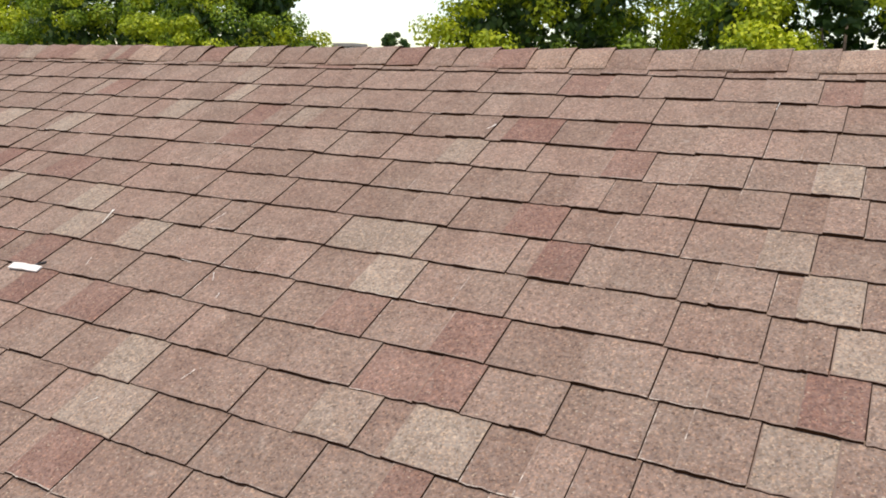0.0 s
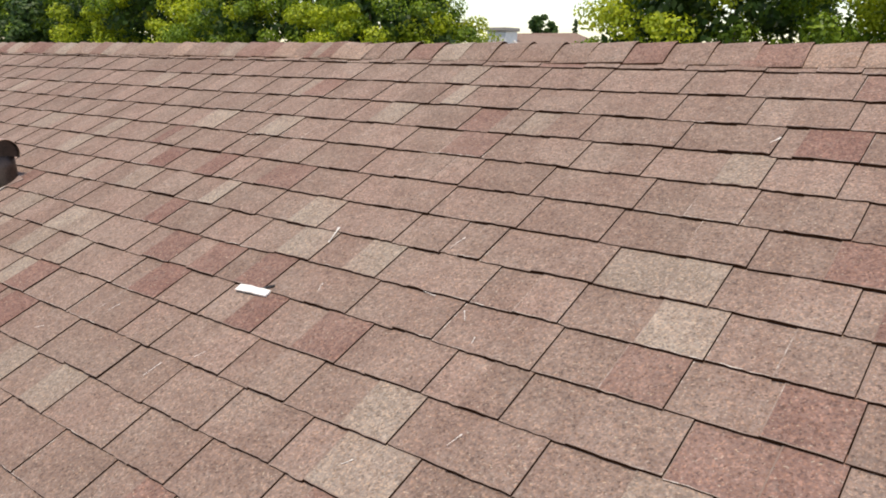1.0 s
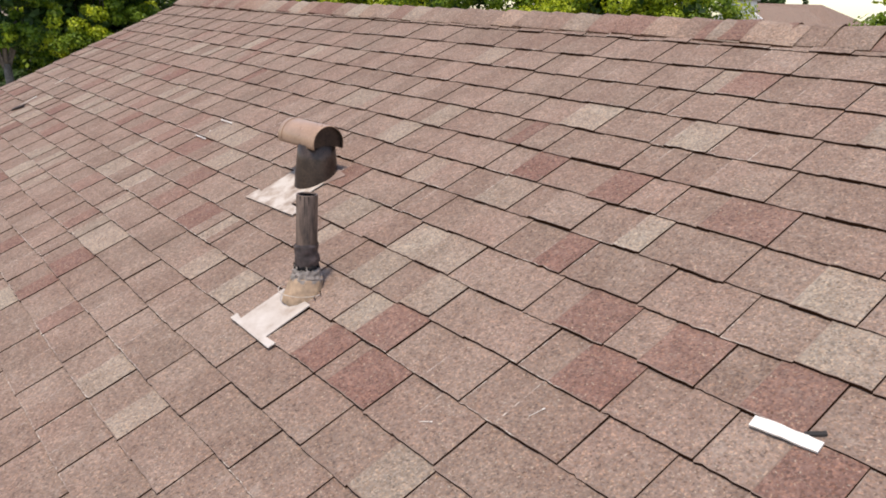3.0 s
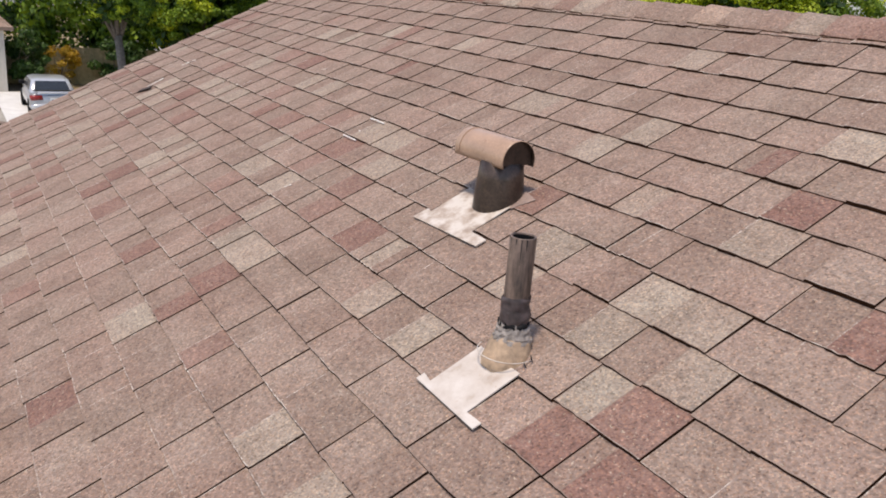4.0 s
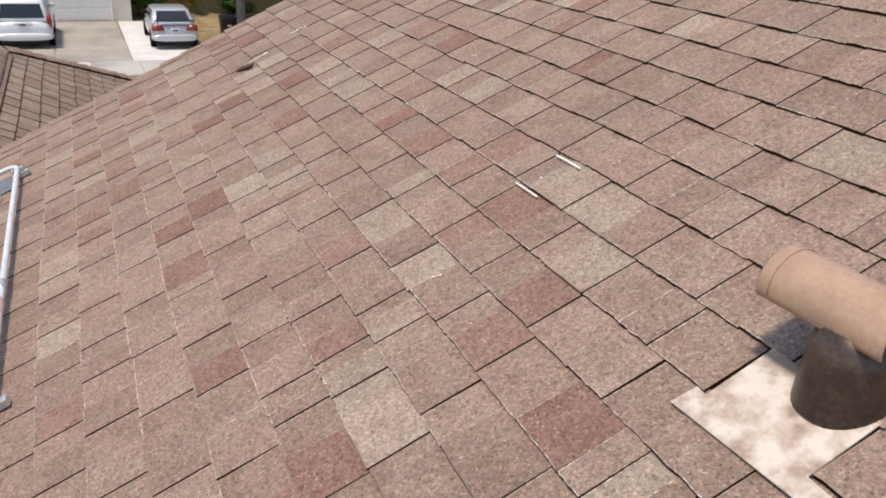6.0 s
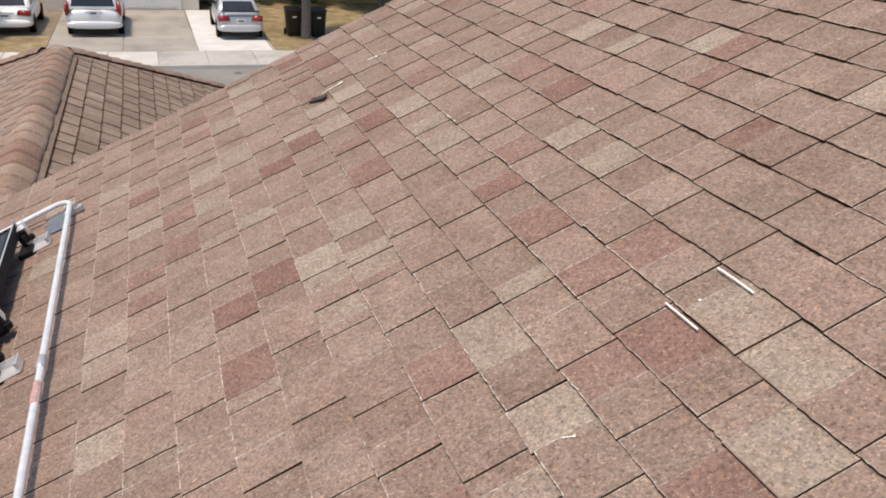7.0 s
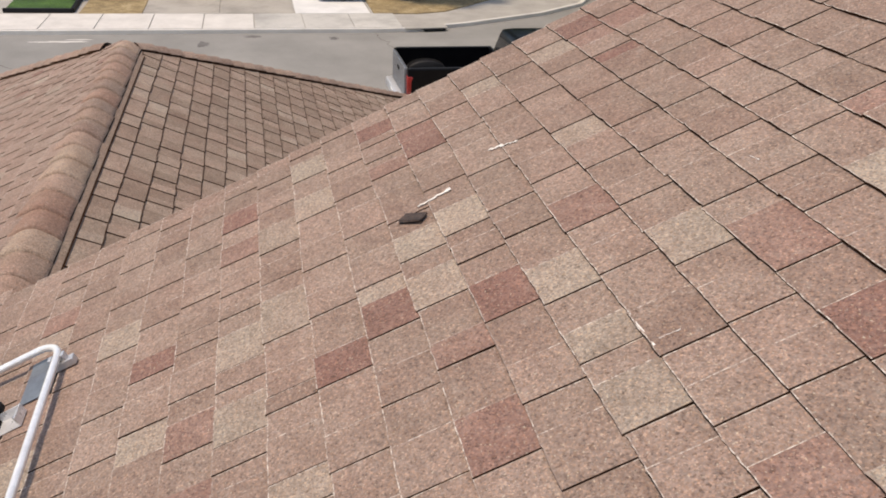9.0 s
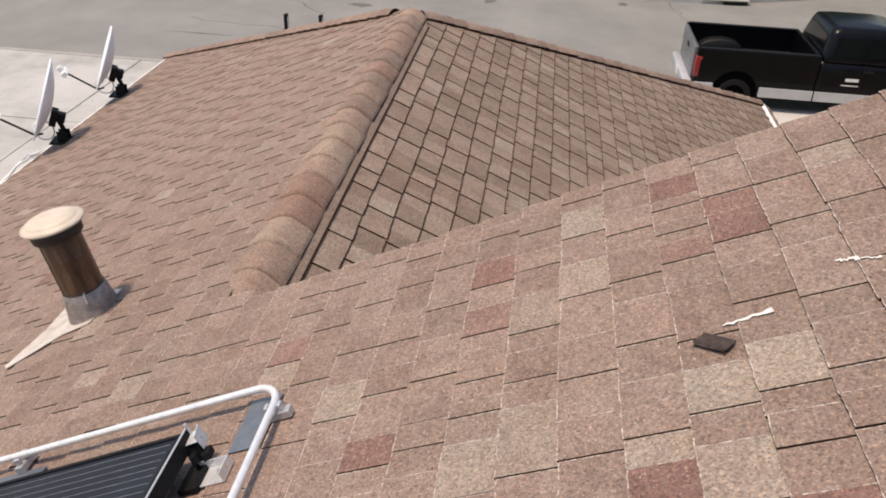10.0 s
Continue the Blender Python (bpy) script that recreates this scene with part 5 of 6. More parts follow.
GREYBLUE = plain("grey_blue_paint", (0.36, 0.43, 0.5), 0.55, 0.0, 4.0, 0.08)
PALE_WALL = plain("pale_stucco", (0.60, 0.55, 0.48), 0.9, 0.0, 2.0, 0.1, 0.4, 60.0)
garage_house("house_across", -38.3, -5.0, 1.5, (-3.9, 0.62), PALE_WALL, WHITE, "beige stucco house with white garage door")
garage_house("house_blue_door", -38.2, -18.0, -7.6, (-13.6, -9.3), PALE_WALL, GREYBLUE, "stucco house with grey-blue garage door")


def fence(y0, y1, x):
    board_mat = plain("weathered_fence", (0.33, 0.27, 0.14), 0.85, 0.0, 6.0, 0.25)
    f = thing("board_fence", pose(x, y0, 0), "weathered olive-brown board fence behind the dry lawn", "fence")
    rnd = random.Random(8)
    y, me = 0.0, None
    bm = box(bmesh.new(), (-0.01, 0.0, 0.0), (0.01, 0.138, 1.8), 0.004, None, 1)
    first = part("board", bm, board_mat, f)
    while y < y1 - y0 - 0.15:
        y += 0.145
        ob = new("board", first.data)
        ob.parent = f
        ob.matrix_basis = pose(rnd.gauss(0, 0.004), y, rnd.gauss(0, 0.012), 0, 0, rnd.gauss(0, 0.8))
    for z in (0.35, 1.4):
        part("fence_rail", box(bmesh.new(), (-0.055, 0, z), (-0.012, y1 - y0, z + 0.09), 0.004), board_mat, f)
    for i in range(int((y1 - y0) / 2.4) + 1):
        part("post", box(bmesh.new(), (-0.15, 2.4 * i, -0.1), (-0.056, 2.4 * i + 0.09, 1.75), 0.006), board_mat, f)


fence(1.6, 12.0, -41.0)

# ---- vehicles ----


def rounded(x0, x1, hw, r, z, n=5):
    out = []
    for cx, cy, a0 in ((x1 - r, hw - r, 0), (x0 + r, hw - r, 90), (x0 + r, -hw + r, 180), (x1 - r, -hw + r, 270)):
        for i in range(n):
            a = radians(a0 + 90 * i / (n - 1))
            out.append((cx + r * math.cos(a), cy + r * math.sin(a), z))
    return out


def loft(bm, rings, cap=True):
    made = [[bm.verts.new(p) for p in ring] for ring in rings]
    n = len(made[0])
    for a, b in zip(made, made[1:]):
        for i in range(n):
            bm.faces.new((a[i], a[(i + 1) % n], b[(i + 1) % n], b[i]))
    if cap:
        bm.faces.new(made[0][::-1])
        bm.faces.new(made[-1])
    bmesh.ops.recalc_face_normals(bm, faces=bm.faces)
    return bm


def hull(stations, n=18, power=3.6):
    """A car's lower body: rounded sections along its length. Each: x, half width, bottom, top."""
    rings = []
    for x, w, z0, z1 in stations:
        ring = []
        for i in range(n * 2):
            a = 2 * math.pi * i / (n * 2)
            c, s = math.cos(a), math.sin(a)
            ring.append((x, w * math.copysign(abs(c) ** (2 / power), c), (z0 + z1) / 2 + (z1 - z0) / 2 * math.copysign(abs(s) ** (2 / power), s)))
        rings.append(ring)
    return loft(bmesh.new(), rings)


def patch(bm, a, b, c, d, out, thick=0.012):
    """A glass pane on four corners, standing proud by thick along out."""
    o = Vector(out).normalized() * thick
    v = [Vector(p) for p in (a, b, c, d)]
    return solid(bm, [p - o * 0.6 for p in v] + [p + o for p in v])


def wheel(parent, x, y, r, w, side, rim=ALLOY):
    t = part("wheel", lathe(bmesh.new(), [(r * 0.62, -w / 2), (r * 0.92, -w / 2), (r, -w * 0.36), (r, w * 0.36), (r * 0.92, w / 2), (r * 0.62, w / 2)], pose(x, y, r, 90, 0, 0), 28), RUBBER, parent, "black tyre", True)
    face = -w / 2 + 0.01 if side > 0 else w / 2 - 0.01
    part("rim", lathe(bmesh.new(), [(0.0, face), (r * 0.2, face * 0.9), (r * 0.6, face * 0.75), (r * 0.64, face)], pose(x, y, r, 90, 0, 0), 20), rim, t, "", True)


def car(name, m, label, L, W, H, belt, cabin, roof, paint, tail, group="cars across the street", spoiler=False, rails=False, hatch=False, glass_z=0.08):
    """A parked car, nose along +x. cabin and roof: where the glasshouse starts and ends at the belt and at the top."""
    t = thing(name, m, label, "car", group)
    h = L / 2
    deck = belt - 0.02
    if hatch:
        st = [(-h, W * 0.40, 0.42, 0.8), (-h + 0.05, W * 0.465, 0.3, deck - 0.06), (-h + 0.25, W * 0.49, 0.24, deck), (-h + 1.2, W * 0.5, 0.2, belt), (h - 1.6, W * 0.5, 0.2, belt),
              (h - 0.9, W * 0.485, 0.22, belt - 0.08), (h - 0.2, W * 0.44, 0.25, belt - 0.2), (h, W * 0.34, 0.38, belt - 0.36)]
    else:
        st = [(-h, W * 0.42, 0.44, 0.74), (-h + 0.04, W * 0.465, 0.32, deck - 0.05), (-h + 0.22, W * 0.488, 0.24, deck), (-h + 1.1, W * 0.5, 0.2, belt), (h - 1.6, W * 0.5, 0.2, belt),
              (h - 0.9, W * 0.485, 0.22, belt - 0.08), (h - 0.2, W * 0.44, 0.25, belt - 0.22), (h, W * 0.34, 0.36, belt - 0.36)]
    part("body", hull(st), paint, t, "", True)
    (c0, c1), (r0, r1) = cabin, roof
    cw, rw = W * 0.47, W * 0.38
    mid = belt + (H - belt) * 0.86
    lerp = lambda u: (c0 + (r0 - c0) * u, c1 + (r1 - c1) * u, cw + (rw - cw) * u)
    rings = []
    for u, z in ((0.0, belt - 0.08), (0.0, belt), (0.88, mid)):
        a, b, w = lerp(u)
        rings.append(rounded(a, b, w, 0.14, z))
    a, b, w = lerp(1.0)
    rings += [rounded(a + 0.02, b - 0.02, w - 0.02, 0.16, H - 0.035), rounded(a + 0.14, b - 0.14, w - 0.13, 0.16, H)]
    part("cabin", loft(bmesh.new(), rings), paint, t, "", True)
    lo, hi = 0.08, 0.80
    za, zb = belt + (mid - belt) * lo / 0.88 + glass_z * 0, belt + (mid - belt) * hi / 0.88
    a0, b0, w0 = lerp(lo)
    a1, b1, w1 = lerp(hi)
    rear = part("rear_window", patch(bmesh.new(), (a0, -w0 + 0.16, za), (a0, w0 - 0.16, za), (a1, w1 - 0.14, zb), (a1, -w1 + 0.14, zb), (-1, 0, 0.4)), CAR_GLASS, t, "dark tinted glass")
    part("wiper", box(bmesh.new(), (a0 - 0.03, -0.25, za + 0.02), (a0 - 0.015, 0.25, za + 0.035)), DARK_TRIM, rear)
    part("windscreen", patch(bmesh.new(), (b0, w0 - 0.16, za), (b0, -w0 + 0.16, za), (b1, -w1 + 0.14, zb), (b1, w1 - 0.14, zb), (1, 0, 0.5)), CAR_GLASS, t, "dark tinted glass")
    for s in (1, -1):
        cuts = (0.06, 0.36, 0.64, 0.93) if L > 4.2 else (0.08, 0.48, 0.92)
        for u0, u1 in zip(cuts, cuts[1:]):
            xa, xb = a0 + (b0 - a0) * (u0 + 0.015) + 0.06, a0 + (b0 - a0) * (u1 - 0.015) - 0.02
            ya, yb = a1 + (b1 - a1) * (u0 + 0.015) + 0.04, a1 + (b1 - a1) * (u1 - 0.015) - 0.02
            part("side_window", patch(bmesh.new(), (xa, s * w0, za), (xb, s * w0, za), (yb, s * w1, zb), (ya, s * w1, zb), (0, s, 0.35)), CAR_GLASS, t, "dark tinted glass")
        mirror = part("mirror", box(bmesh.new(), (c1 - 0.75, s * (W / 2 + 0.02) - 0.09, belt + 0.02), (c1 - 0.62, s * (W / 2 + 0.02) + 0.09, belt + 0.16), 0.03), DARK_TRIM if spoiler else paint, t, "", True)
        lamp = part("tail_light", loft(bmesh.new(), [[(x, s * y, z) for y, z in ring] for x, ring in tail(h, W, belt)]), TAIL, t, "red tail light", True)
        # Flat dark discs on the body paint the shaded wheel openings.
        part("arch", lathe(bmesh.new(), [(0.0, 0.0), (0.36, 0.0), (0.36, 0.004)], pose(-h + 0.85, s * (W / 2 + 0.001), 0.33, 90, 0, 0), 24), DARK_TRIM, t)
        part("arch", lathe(bmesh.new(), [(0.0, 0.0), (0.36, 0.0), (0.36, 0.004)], pose(h - 0.85, s * (W / 2 - 0.005), 0.33, 90, 0, 0), 24), DARK_TRIM, t)
        for x in (-h + 0.85, h - 0.85):
            wheel(t, x, s * (W / 2 - 0.1), 0.32, 0.21, s)
    part("rear_bumper", hull([(-h - 0.06, W * 0.40, 0.36, 0.54), (-h - 0.03, W * 0.46, 0.31, 0.58), (-h + 0.1, W * 0.495, 0.29, 0.6), (-h + 0.45, W * 0.502, 0.28, 0.56)]), paint, t, "", True)
    part("lower_valance", box(bmesh.new(), (-h - 0.02, -W * 0.4, 0.18), (-h + 0.3, W * 0.4, 0.32), 0.03), DARK_TRIM, t)
    pz = 0.72 if not hatch else 0.88
    plate = part("number_plate", box(bmesh.new(), (-h - 0.03, -0.16, pz - 0.08), (-h + 0.03, 0.16, pz + 0.08), 0.006), PLATE, t, "pale number plate")
    part("plate_bar", box(bmesh.new(), (-h - 0.034, -0.12, pz - 0.03), (-h - 0.029, 0.12, pz + 0.03)), BAR, plate)
    part("garnish", box(bmesh.new(), (-h - 0.015, -0.3, pz + 0.1), (-h + 0.03, 0.3, pz + 0.13), 0.008), CHROME if hatch else paint, t)
    if spoiler:
        sp = part("spoiler", hull([(-h - 0.02, W * 0.42, belt + 0.10, belt + 0.13), (-h + 0.06, W * 0.44, belt + 0.10, belt + 0.145), (-h + 0.2, W * 0.43, belt + 0.11, belt + 0.13)], 10), DARK_TRIM, t, "dark rear spoiler", True)
        for s in (1, -1):
            part("spoiler_foot", box(bmesh.new(), (-h + 0.02, s * W * 0.36 - W * 0.02, belt - 0.04), (-h + 0.16, s * W * 0.36 + W * 0.02, belt + 0.11), 0.01), paint, sp)
    if rails:
        for s in (1, -1):
            part("roof_rail", tube(bmesh.new(), [(r0 + 0.25, s * (rw - 0.06), H - 0.03), (r0 + 0.35, s * (rw - 0.06), H + 0.03), (r1 - 0.5, s * (rw - 0.06), H + 0.03), (r1 - 0.4, s * (rw - 0.06), H - 0.03)], 0.015, 8), DARK_TRIM, t, "", True)
    return t


def tail_tall(h, W, belt):
    ring = lambda k: [(W * 0.49 * k, 0.78), (W * 0.5 * k, belt - 0.05), (W * 0.475 * k, belt + 0.24), (W * 0.43 * k, belt + 0.2), (W * 0.43 * k, 0.95)]
    return [(-h - 0.02, ring(0.97)), (-h + 0.02, ring(1.0)), (-h + 0.22, ring(1.01))]


def tail_wide(h, W, belt):
    ring = lambda k: [(W * 0.49 * k, belt - 0.25), (W * 0.495 * k, belt - 0.07), (W * 0.27 * k, belt - 0.05), (W * 0.24 * k, belt - 0.22)]
    return [(-h - 0.025, ring(0.95)), (-h + 0.02, ring(0.985)), (-h + 0.2, ring(1.01))]


car("minivan", pose(-34.1, -2.66, 0.012, 0, 0, 180), "silver minivan with tinted rear glass on a driveway", 5.0, 1.96, 1.74, 1.05, (-2.42, 1.75), (-2.2, 0.75), CAR_PALE, tail_tall, rails=True, hatch=True)
car("white_sedan", pose(-34.2, -5.66, 0.004, 0, 0, 180), "white four-door sedan parked beside a driveway", 4.5, 1.76, 1.43, 0.96, (-1.75, 1.35), (-1.05, 0.45), CAR_WHITE, tail_wide)
car("silver_sedan", pose(-33.15, 2.58, 0.014, 0, 0, 180), "silver sedan with dark spoiler on pale concrete", 4.45, 1.72, 1.40, 0.95, (-1.72, 1.35), (-0.98, 0.35), CAR_SILVER, tail_wide, spoiler=True)


def pickup(m):
    t = thing("pickup_truck", m, "black pickup truck with open bed parked at the kerb", "truck")
    W, h = 2.0, 2.75
    bed0, bed1, rail, floor = -2.62, -0.18, 1.32, 0.85
    side = [(bed0, W / 2 - 0.02), (bed1, W / 2 - 0.02)]
    for s in (1, -1):
        rings = []
        for x, k in ((bed0, 0.985), (bed0 + 0.12, 1.0), (bed1, 1.0)):
            yo, yi = s * W / 2 * k, s * (W / 2 * k - 0.11)
            rings.append([(x, yo * 0.985, 0.52), (x, yo, 0.75), (x, yo, 1.05), (x, yo * 0.985, rail - 0.02), (x, yo * 0.97, rail), (x, yi, rail), (x, yi, floor), (x, yi, 0.52)])
        part("bed_side", loft(bmesh.new(), rings), CAR_BLACK, t, "glossy black bed side")
        well = part("wheel_well", loft(bmesh.new(), [[(-1.85 + 0.5 * math.cos(a) * k, s * y, floor - 0.02 + 0.25 * math.sin(a) * k) for a in (math.pi * i / 14 for i in range(15))] for y, k in ((0.9, 1.0), (0.66, 1.0), (0.62, 0.88))]), DARK_TRIM, t, "", True)
        part("rail_cap", box(bmesh.new(), (bed0 + 0.05, s * 0.93 - 0.05, rail - 0.005), (bed1, s * 0.93 + 0.05, rail + 0.012), 0.005), DARK_TRIM, t)
        part("tail_light", box(bmesh.new(), (bed0 - 0.015, s * 0.92 - 0.075, 0.74), (bed0 + 0.13, s * 0.92 + 0.092, 1.16), 0.02), TAIL, t, "red tail light", True)
        part("rocker", box(bmesh.new(), (-1.25, s * 0.985 - 0.03, 0.42), (-0.16, s * 0.985 + 0.025, 0.62), 0.01), TRIM, t, "silver lower trim")
        part("rocker", box(bmesh.new(), (-0.13, s * 0.985 - 0.03, 0.42), (2.1, s * 0.985 + 0.025, 0.62), 0.01), TRIM, t, "silver lower trim")
        part("rocker", box(bmesh.new(), (bed0 + 0.02, s * 0.985 - 0.03, 0.48), (-2.2, s * 0.985 + 0.02, 0.64), 0.01), TRIM, t, "silver lower trim")
        for x in (-1.75, 2.6):
            # Flat black disc on the body paints the wheel opening's shade.
            part("arch", lathe(bmesh.new(), [(0.0, 0.0), (0.47, 0.0), (0.47, 0.004)], pose(x, s * (W / 2 + 0.004), 0.45, 90, 0, 0), 26), ARCH_SHADE, t)
            wheel(t, x, s * (W / 2 - 0.12), 0.39, 0.26, s, DARK_TRIM)
        part("mirror", box(bmesh.new(), (1.75, s * 1.12 - 0.1, 1.28), (1.85, s * 1.12 + 0.1, 1.5), 0.03), DARK_TRIM, t, "", True)
        part("door_handle", box(bmesh.new(), (0.72, s * 1.0 - 0.02, 1.06), (0.9, s * 1.0 + 0.02, 1.1), 0.008), DARK_TRIM, t)
        for x in (-0.1, 0.71, 1.9):
            part("door_seam", box(bmesh.new(), (x, s * 0.995 - 0.012, 0.62), (x + 0.015, s * 0.995 + 0.01, 1.25)), DARK_TRIM, t)
        part("lettering_bar", box(bmesh.new(), (0.4, s * 1.0 - 0.006, 0.87), (0.66, s * 1.0 + 0.006, 0.93)), WHITE, t, "white mark on the door")
        part("lettering_bar", box(bmesh.new(), (0.34, s * 1.0 - 0.006, 0.78), (0.68, s * 1.0 + 0.006, 0.8)), WHITE, t, "thin white mark on the door")
    part("bed_floor", box(bmesh.new(), (bed0, -0.89, 0.55), (bed1, 0.89, floor)), DARK_TRIM, t, "dark bed liner")
    part("bed_head", box(bmesh.new(), (bed1 - 0.07, -0.89, floor), (bed1, 0.89, rail + 0.02), 0.01), CAR_BLACK, t)
    gate = part("tailgate", box(bmesh.new(), (bed0 - 0.05, -0.83, 0.66), (bed0 + 0.03, 0.83, rail - 0.01), 0.02), GATE, t, "dark grey tailgate")
    part("gate_handle", box(bmesh.new(), (bed0 - 0.06, -0.12, 1.08), (bed0 - 0.045, 0.12, 1.16), 0.006), DARK_TRIM, gate)
    bump = part("rear_bumper", box(bmesh.new(), (bed0 - 0.2, -0.95, 0.46), (bed0 - 0.01, 0.95, 0.66), 0.03), TRIM, t, "grey step bumper", True)
    part("number_plate", box(bmesh.new(), (bed0 - 0.21, -0.16, 0.49), (bed0 - 0.195, 0.16, 0.63), 0.003), PLATE, bump)
    part("body", hull([(bed1 + 0.02, W * 0.49, 0.4, 1.28), (bed1 + 0.1, W * 0.5, 0.36, 1.28), (2.0, W * 0.5, 0.36, 1.26), (2.3, W * 0.49, 0.38, 1.2), (3.2, W * 0.47, 0.4, 1.14), (3.5, W * 0.42, 0.45, 1.02), (3.56, W * 0.36, 0.5, 0.9)], 18, 5.0), CAR_BLACK, t, "", True)
    rings = [rounded(bed1 + 0.03, 2.1, 0.93, 0.12, 1.2), rounded(bed1 + 0.05, 2.04, 0.92, 0.12, 1.28), rounded(bed1 + 0.14, 1.5, 0.78, 0.14, 1.7), rounded(bed1 + 0.18, 1.4, 0.74, 0.16, 1.79), rounded(bed1 + 0.34, 1.2, 0.58, 0.16, 1.84)]
    part("cab", loft(bmesh.new(), rings), CAR_BLACK, t, "", True)
    part("rear_window", patch(bmesh.new(), (bed1 + 0.07, -0.74, 1.34), (bed1 + 0.07, 0.74, 1.34), (bed1 + 0.13, 0.6, 1.66), (bed1 + 0.13, -0.6, 1.66), (-1, 0, 0.25)), TRUCK_GLASS, t, "dark glass")
    part("windscreen", patch(bmesh.new(), (1.98, 0.76, 1.32), (1.98, -0.76, 1.32), (1.54, -0.62, 1.67), (1.54, 0.62, 1.67), (1, 0, 1)), TRUCK_GLASS, t, "dark glass")
    for s in (1, -1):
        part("side_window", patch(bmesh.new(), (0.06, s * 0.905, 1.33), (0.66, s * 0.905, 1.33), (0.66, s * 0.785, 1.66), (0.12, s * 0.785, 1.66), (0, s, 0.4)), TRUCK_GLASS, t, "dark glass")
        part("side_window", patch(bmesh.new(), (0.76, s * 0.905, 1.33), (1.8, s * 0.905, 1.33), (1.42, s * 0.785, 1.66), (0.76, s * 0.785, 1.66), (0, s, 0.4)), TRUCK_GLASS, t, "dark glass")
    part("bed_box", box(bmesh.new(), (-1.2, -0.4, floor), (-0.75, 0.35, floor + 0.14), 0.03), DARK_TRIM, t, "dark box in the bed")
    return t


pickup(pose(-18.35, 5.35, -0.13, 0, 0, 90) @ Matrix.Diagonal((1, 1, 1.04, 1)))

# ---- bins, posts and plants ----


def bin_thing(x, y, turn, body_mat, label):
    t = thing("wheeled_bin", pose(x, y, 0.012, 0, 0, turn), label, "bin", "bins by the tree")
    part("tub", loft(bmesh.new(), [rounded(-0.26, 0.26, 0.24, 0.05, 0.04), rounded(-0.28, 0.28, 0.26, 0.05, 0.1), rounded(-0.34, 0.34, 0.31, 0.05, 1.0), rounded(-0.36, 0.36, 0.33, 0.05, 1.02)]), body_mat, t, "", True)
    part("lid", loft(bmesh.new(), [rounded(-0.38, 0.38, 0.34, 0.06, 1.02), rounded(-0.38, 0.38, 0.34, 0.06, 1.06), rounded(-0.3, 0.3, 0.27, 0.06, 1.13)]), body_mat, t, "", True)
    part("handle", tube(bmesh.new(), [(-0.38, -0.24, 1.0), (-0.46, -0.24, 0.98), (-0.46, 0.24, 0.98), (-0.38, 0.24, 1.0)], 0.018, 8), BLACK, t)
    for s in (1, -1):
        part("wheel", lathe(bmesh.new(), [(0.0, -0.03), (0.13, -0.03), (0.13, 0.03), (0.0, 0.03)], pose(-0.27, s * 0.3, 0.13, 90), 18), BLACK, t)
    part("label_mark", box(bmesh.new(), (0.335, -0.08, 0.74), (0.345, 0.08, 0.8)), PLATE, t)


BIN_BROWN = plain("brown_bin_plastic", (0.022, 0.013, 0.011), 0.5)
BIN_GREEN = plain("dark_green_bin_plastic", (0.014, 0.016, 0.016), 0.5)
bin_thing(-31.95, 4.75, 0, BIN_BROWN, "dark brown wheeled bin with closed lid")
bin_thing(-31.75, 5.68, 4, BIN_GREEN, "dark green wheeled bin beside a tree trunk")
for x, y, h in ((-16.6, -5.75, 1.56), (-16.9, -5.1, 1.5)):
    post = thing("kerb_post", pose(x, y, -0.01), "short dark post with pale side at the kerb", "post", "posts by the kerb")
    part("shaft", box(bmesh.new(), (-0.06, -0.035, 0), (0.06, 0.035, h), 0.008), BLACK, post)
    part("face", box(bmesh.new(), (-0.05, 0.036, 0.1), (0.05, 0.042, h - 0.05), 0.002), METAL, post)


def leaf_cloud(name, parent, clumps, per, size, material, seed, flat_k=0.7):
    """Many small leaves in clumps: centre and radius each."""
    r = np.random.default_rng(seed)
    centres = np.repeat(np.array([c for c, _ in clumps]), per, 0)
    rad = np.repeat(np.array([q for _, q in clumps]), per)[:, None]
    d = r.normal(size=(len(centres), 3))
    d /= np.linalg.norm(d, axis=1, keepdims=True)
    d *= r.random((len(d), 1)) ** 0.3
    d[:, 2] *= flat_k
    p = centres + d * rad
    face = d + np.array([0, 0, 0.35]) + r.normal(size=p.shape) * 0.45
    face /= np.linalg.norm(face, axis=1, keepdims=True)
    a = np.cross(face, r.normal(size=p.shape))
    a /= np.linalg.norm(a, axis=1, keepdims=True)
    b = np.cross(face, a)
    s = size * r.uniform(0.6, 1.25, (len(p), 1))
    quad = np.stack([p - a * s, p - b * s * 0.62 + a * s * 0.1, p + a * s, p + b * s * 0.62 + a * s * 0.1], 1).reshape(-1, 3)
    faces = np.arange(len(quad)).reshape(-1, 4)
    ob = raw(name, quad.tolist(), faces.tolist(), [material], parent)
    return ob


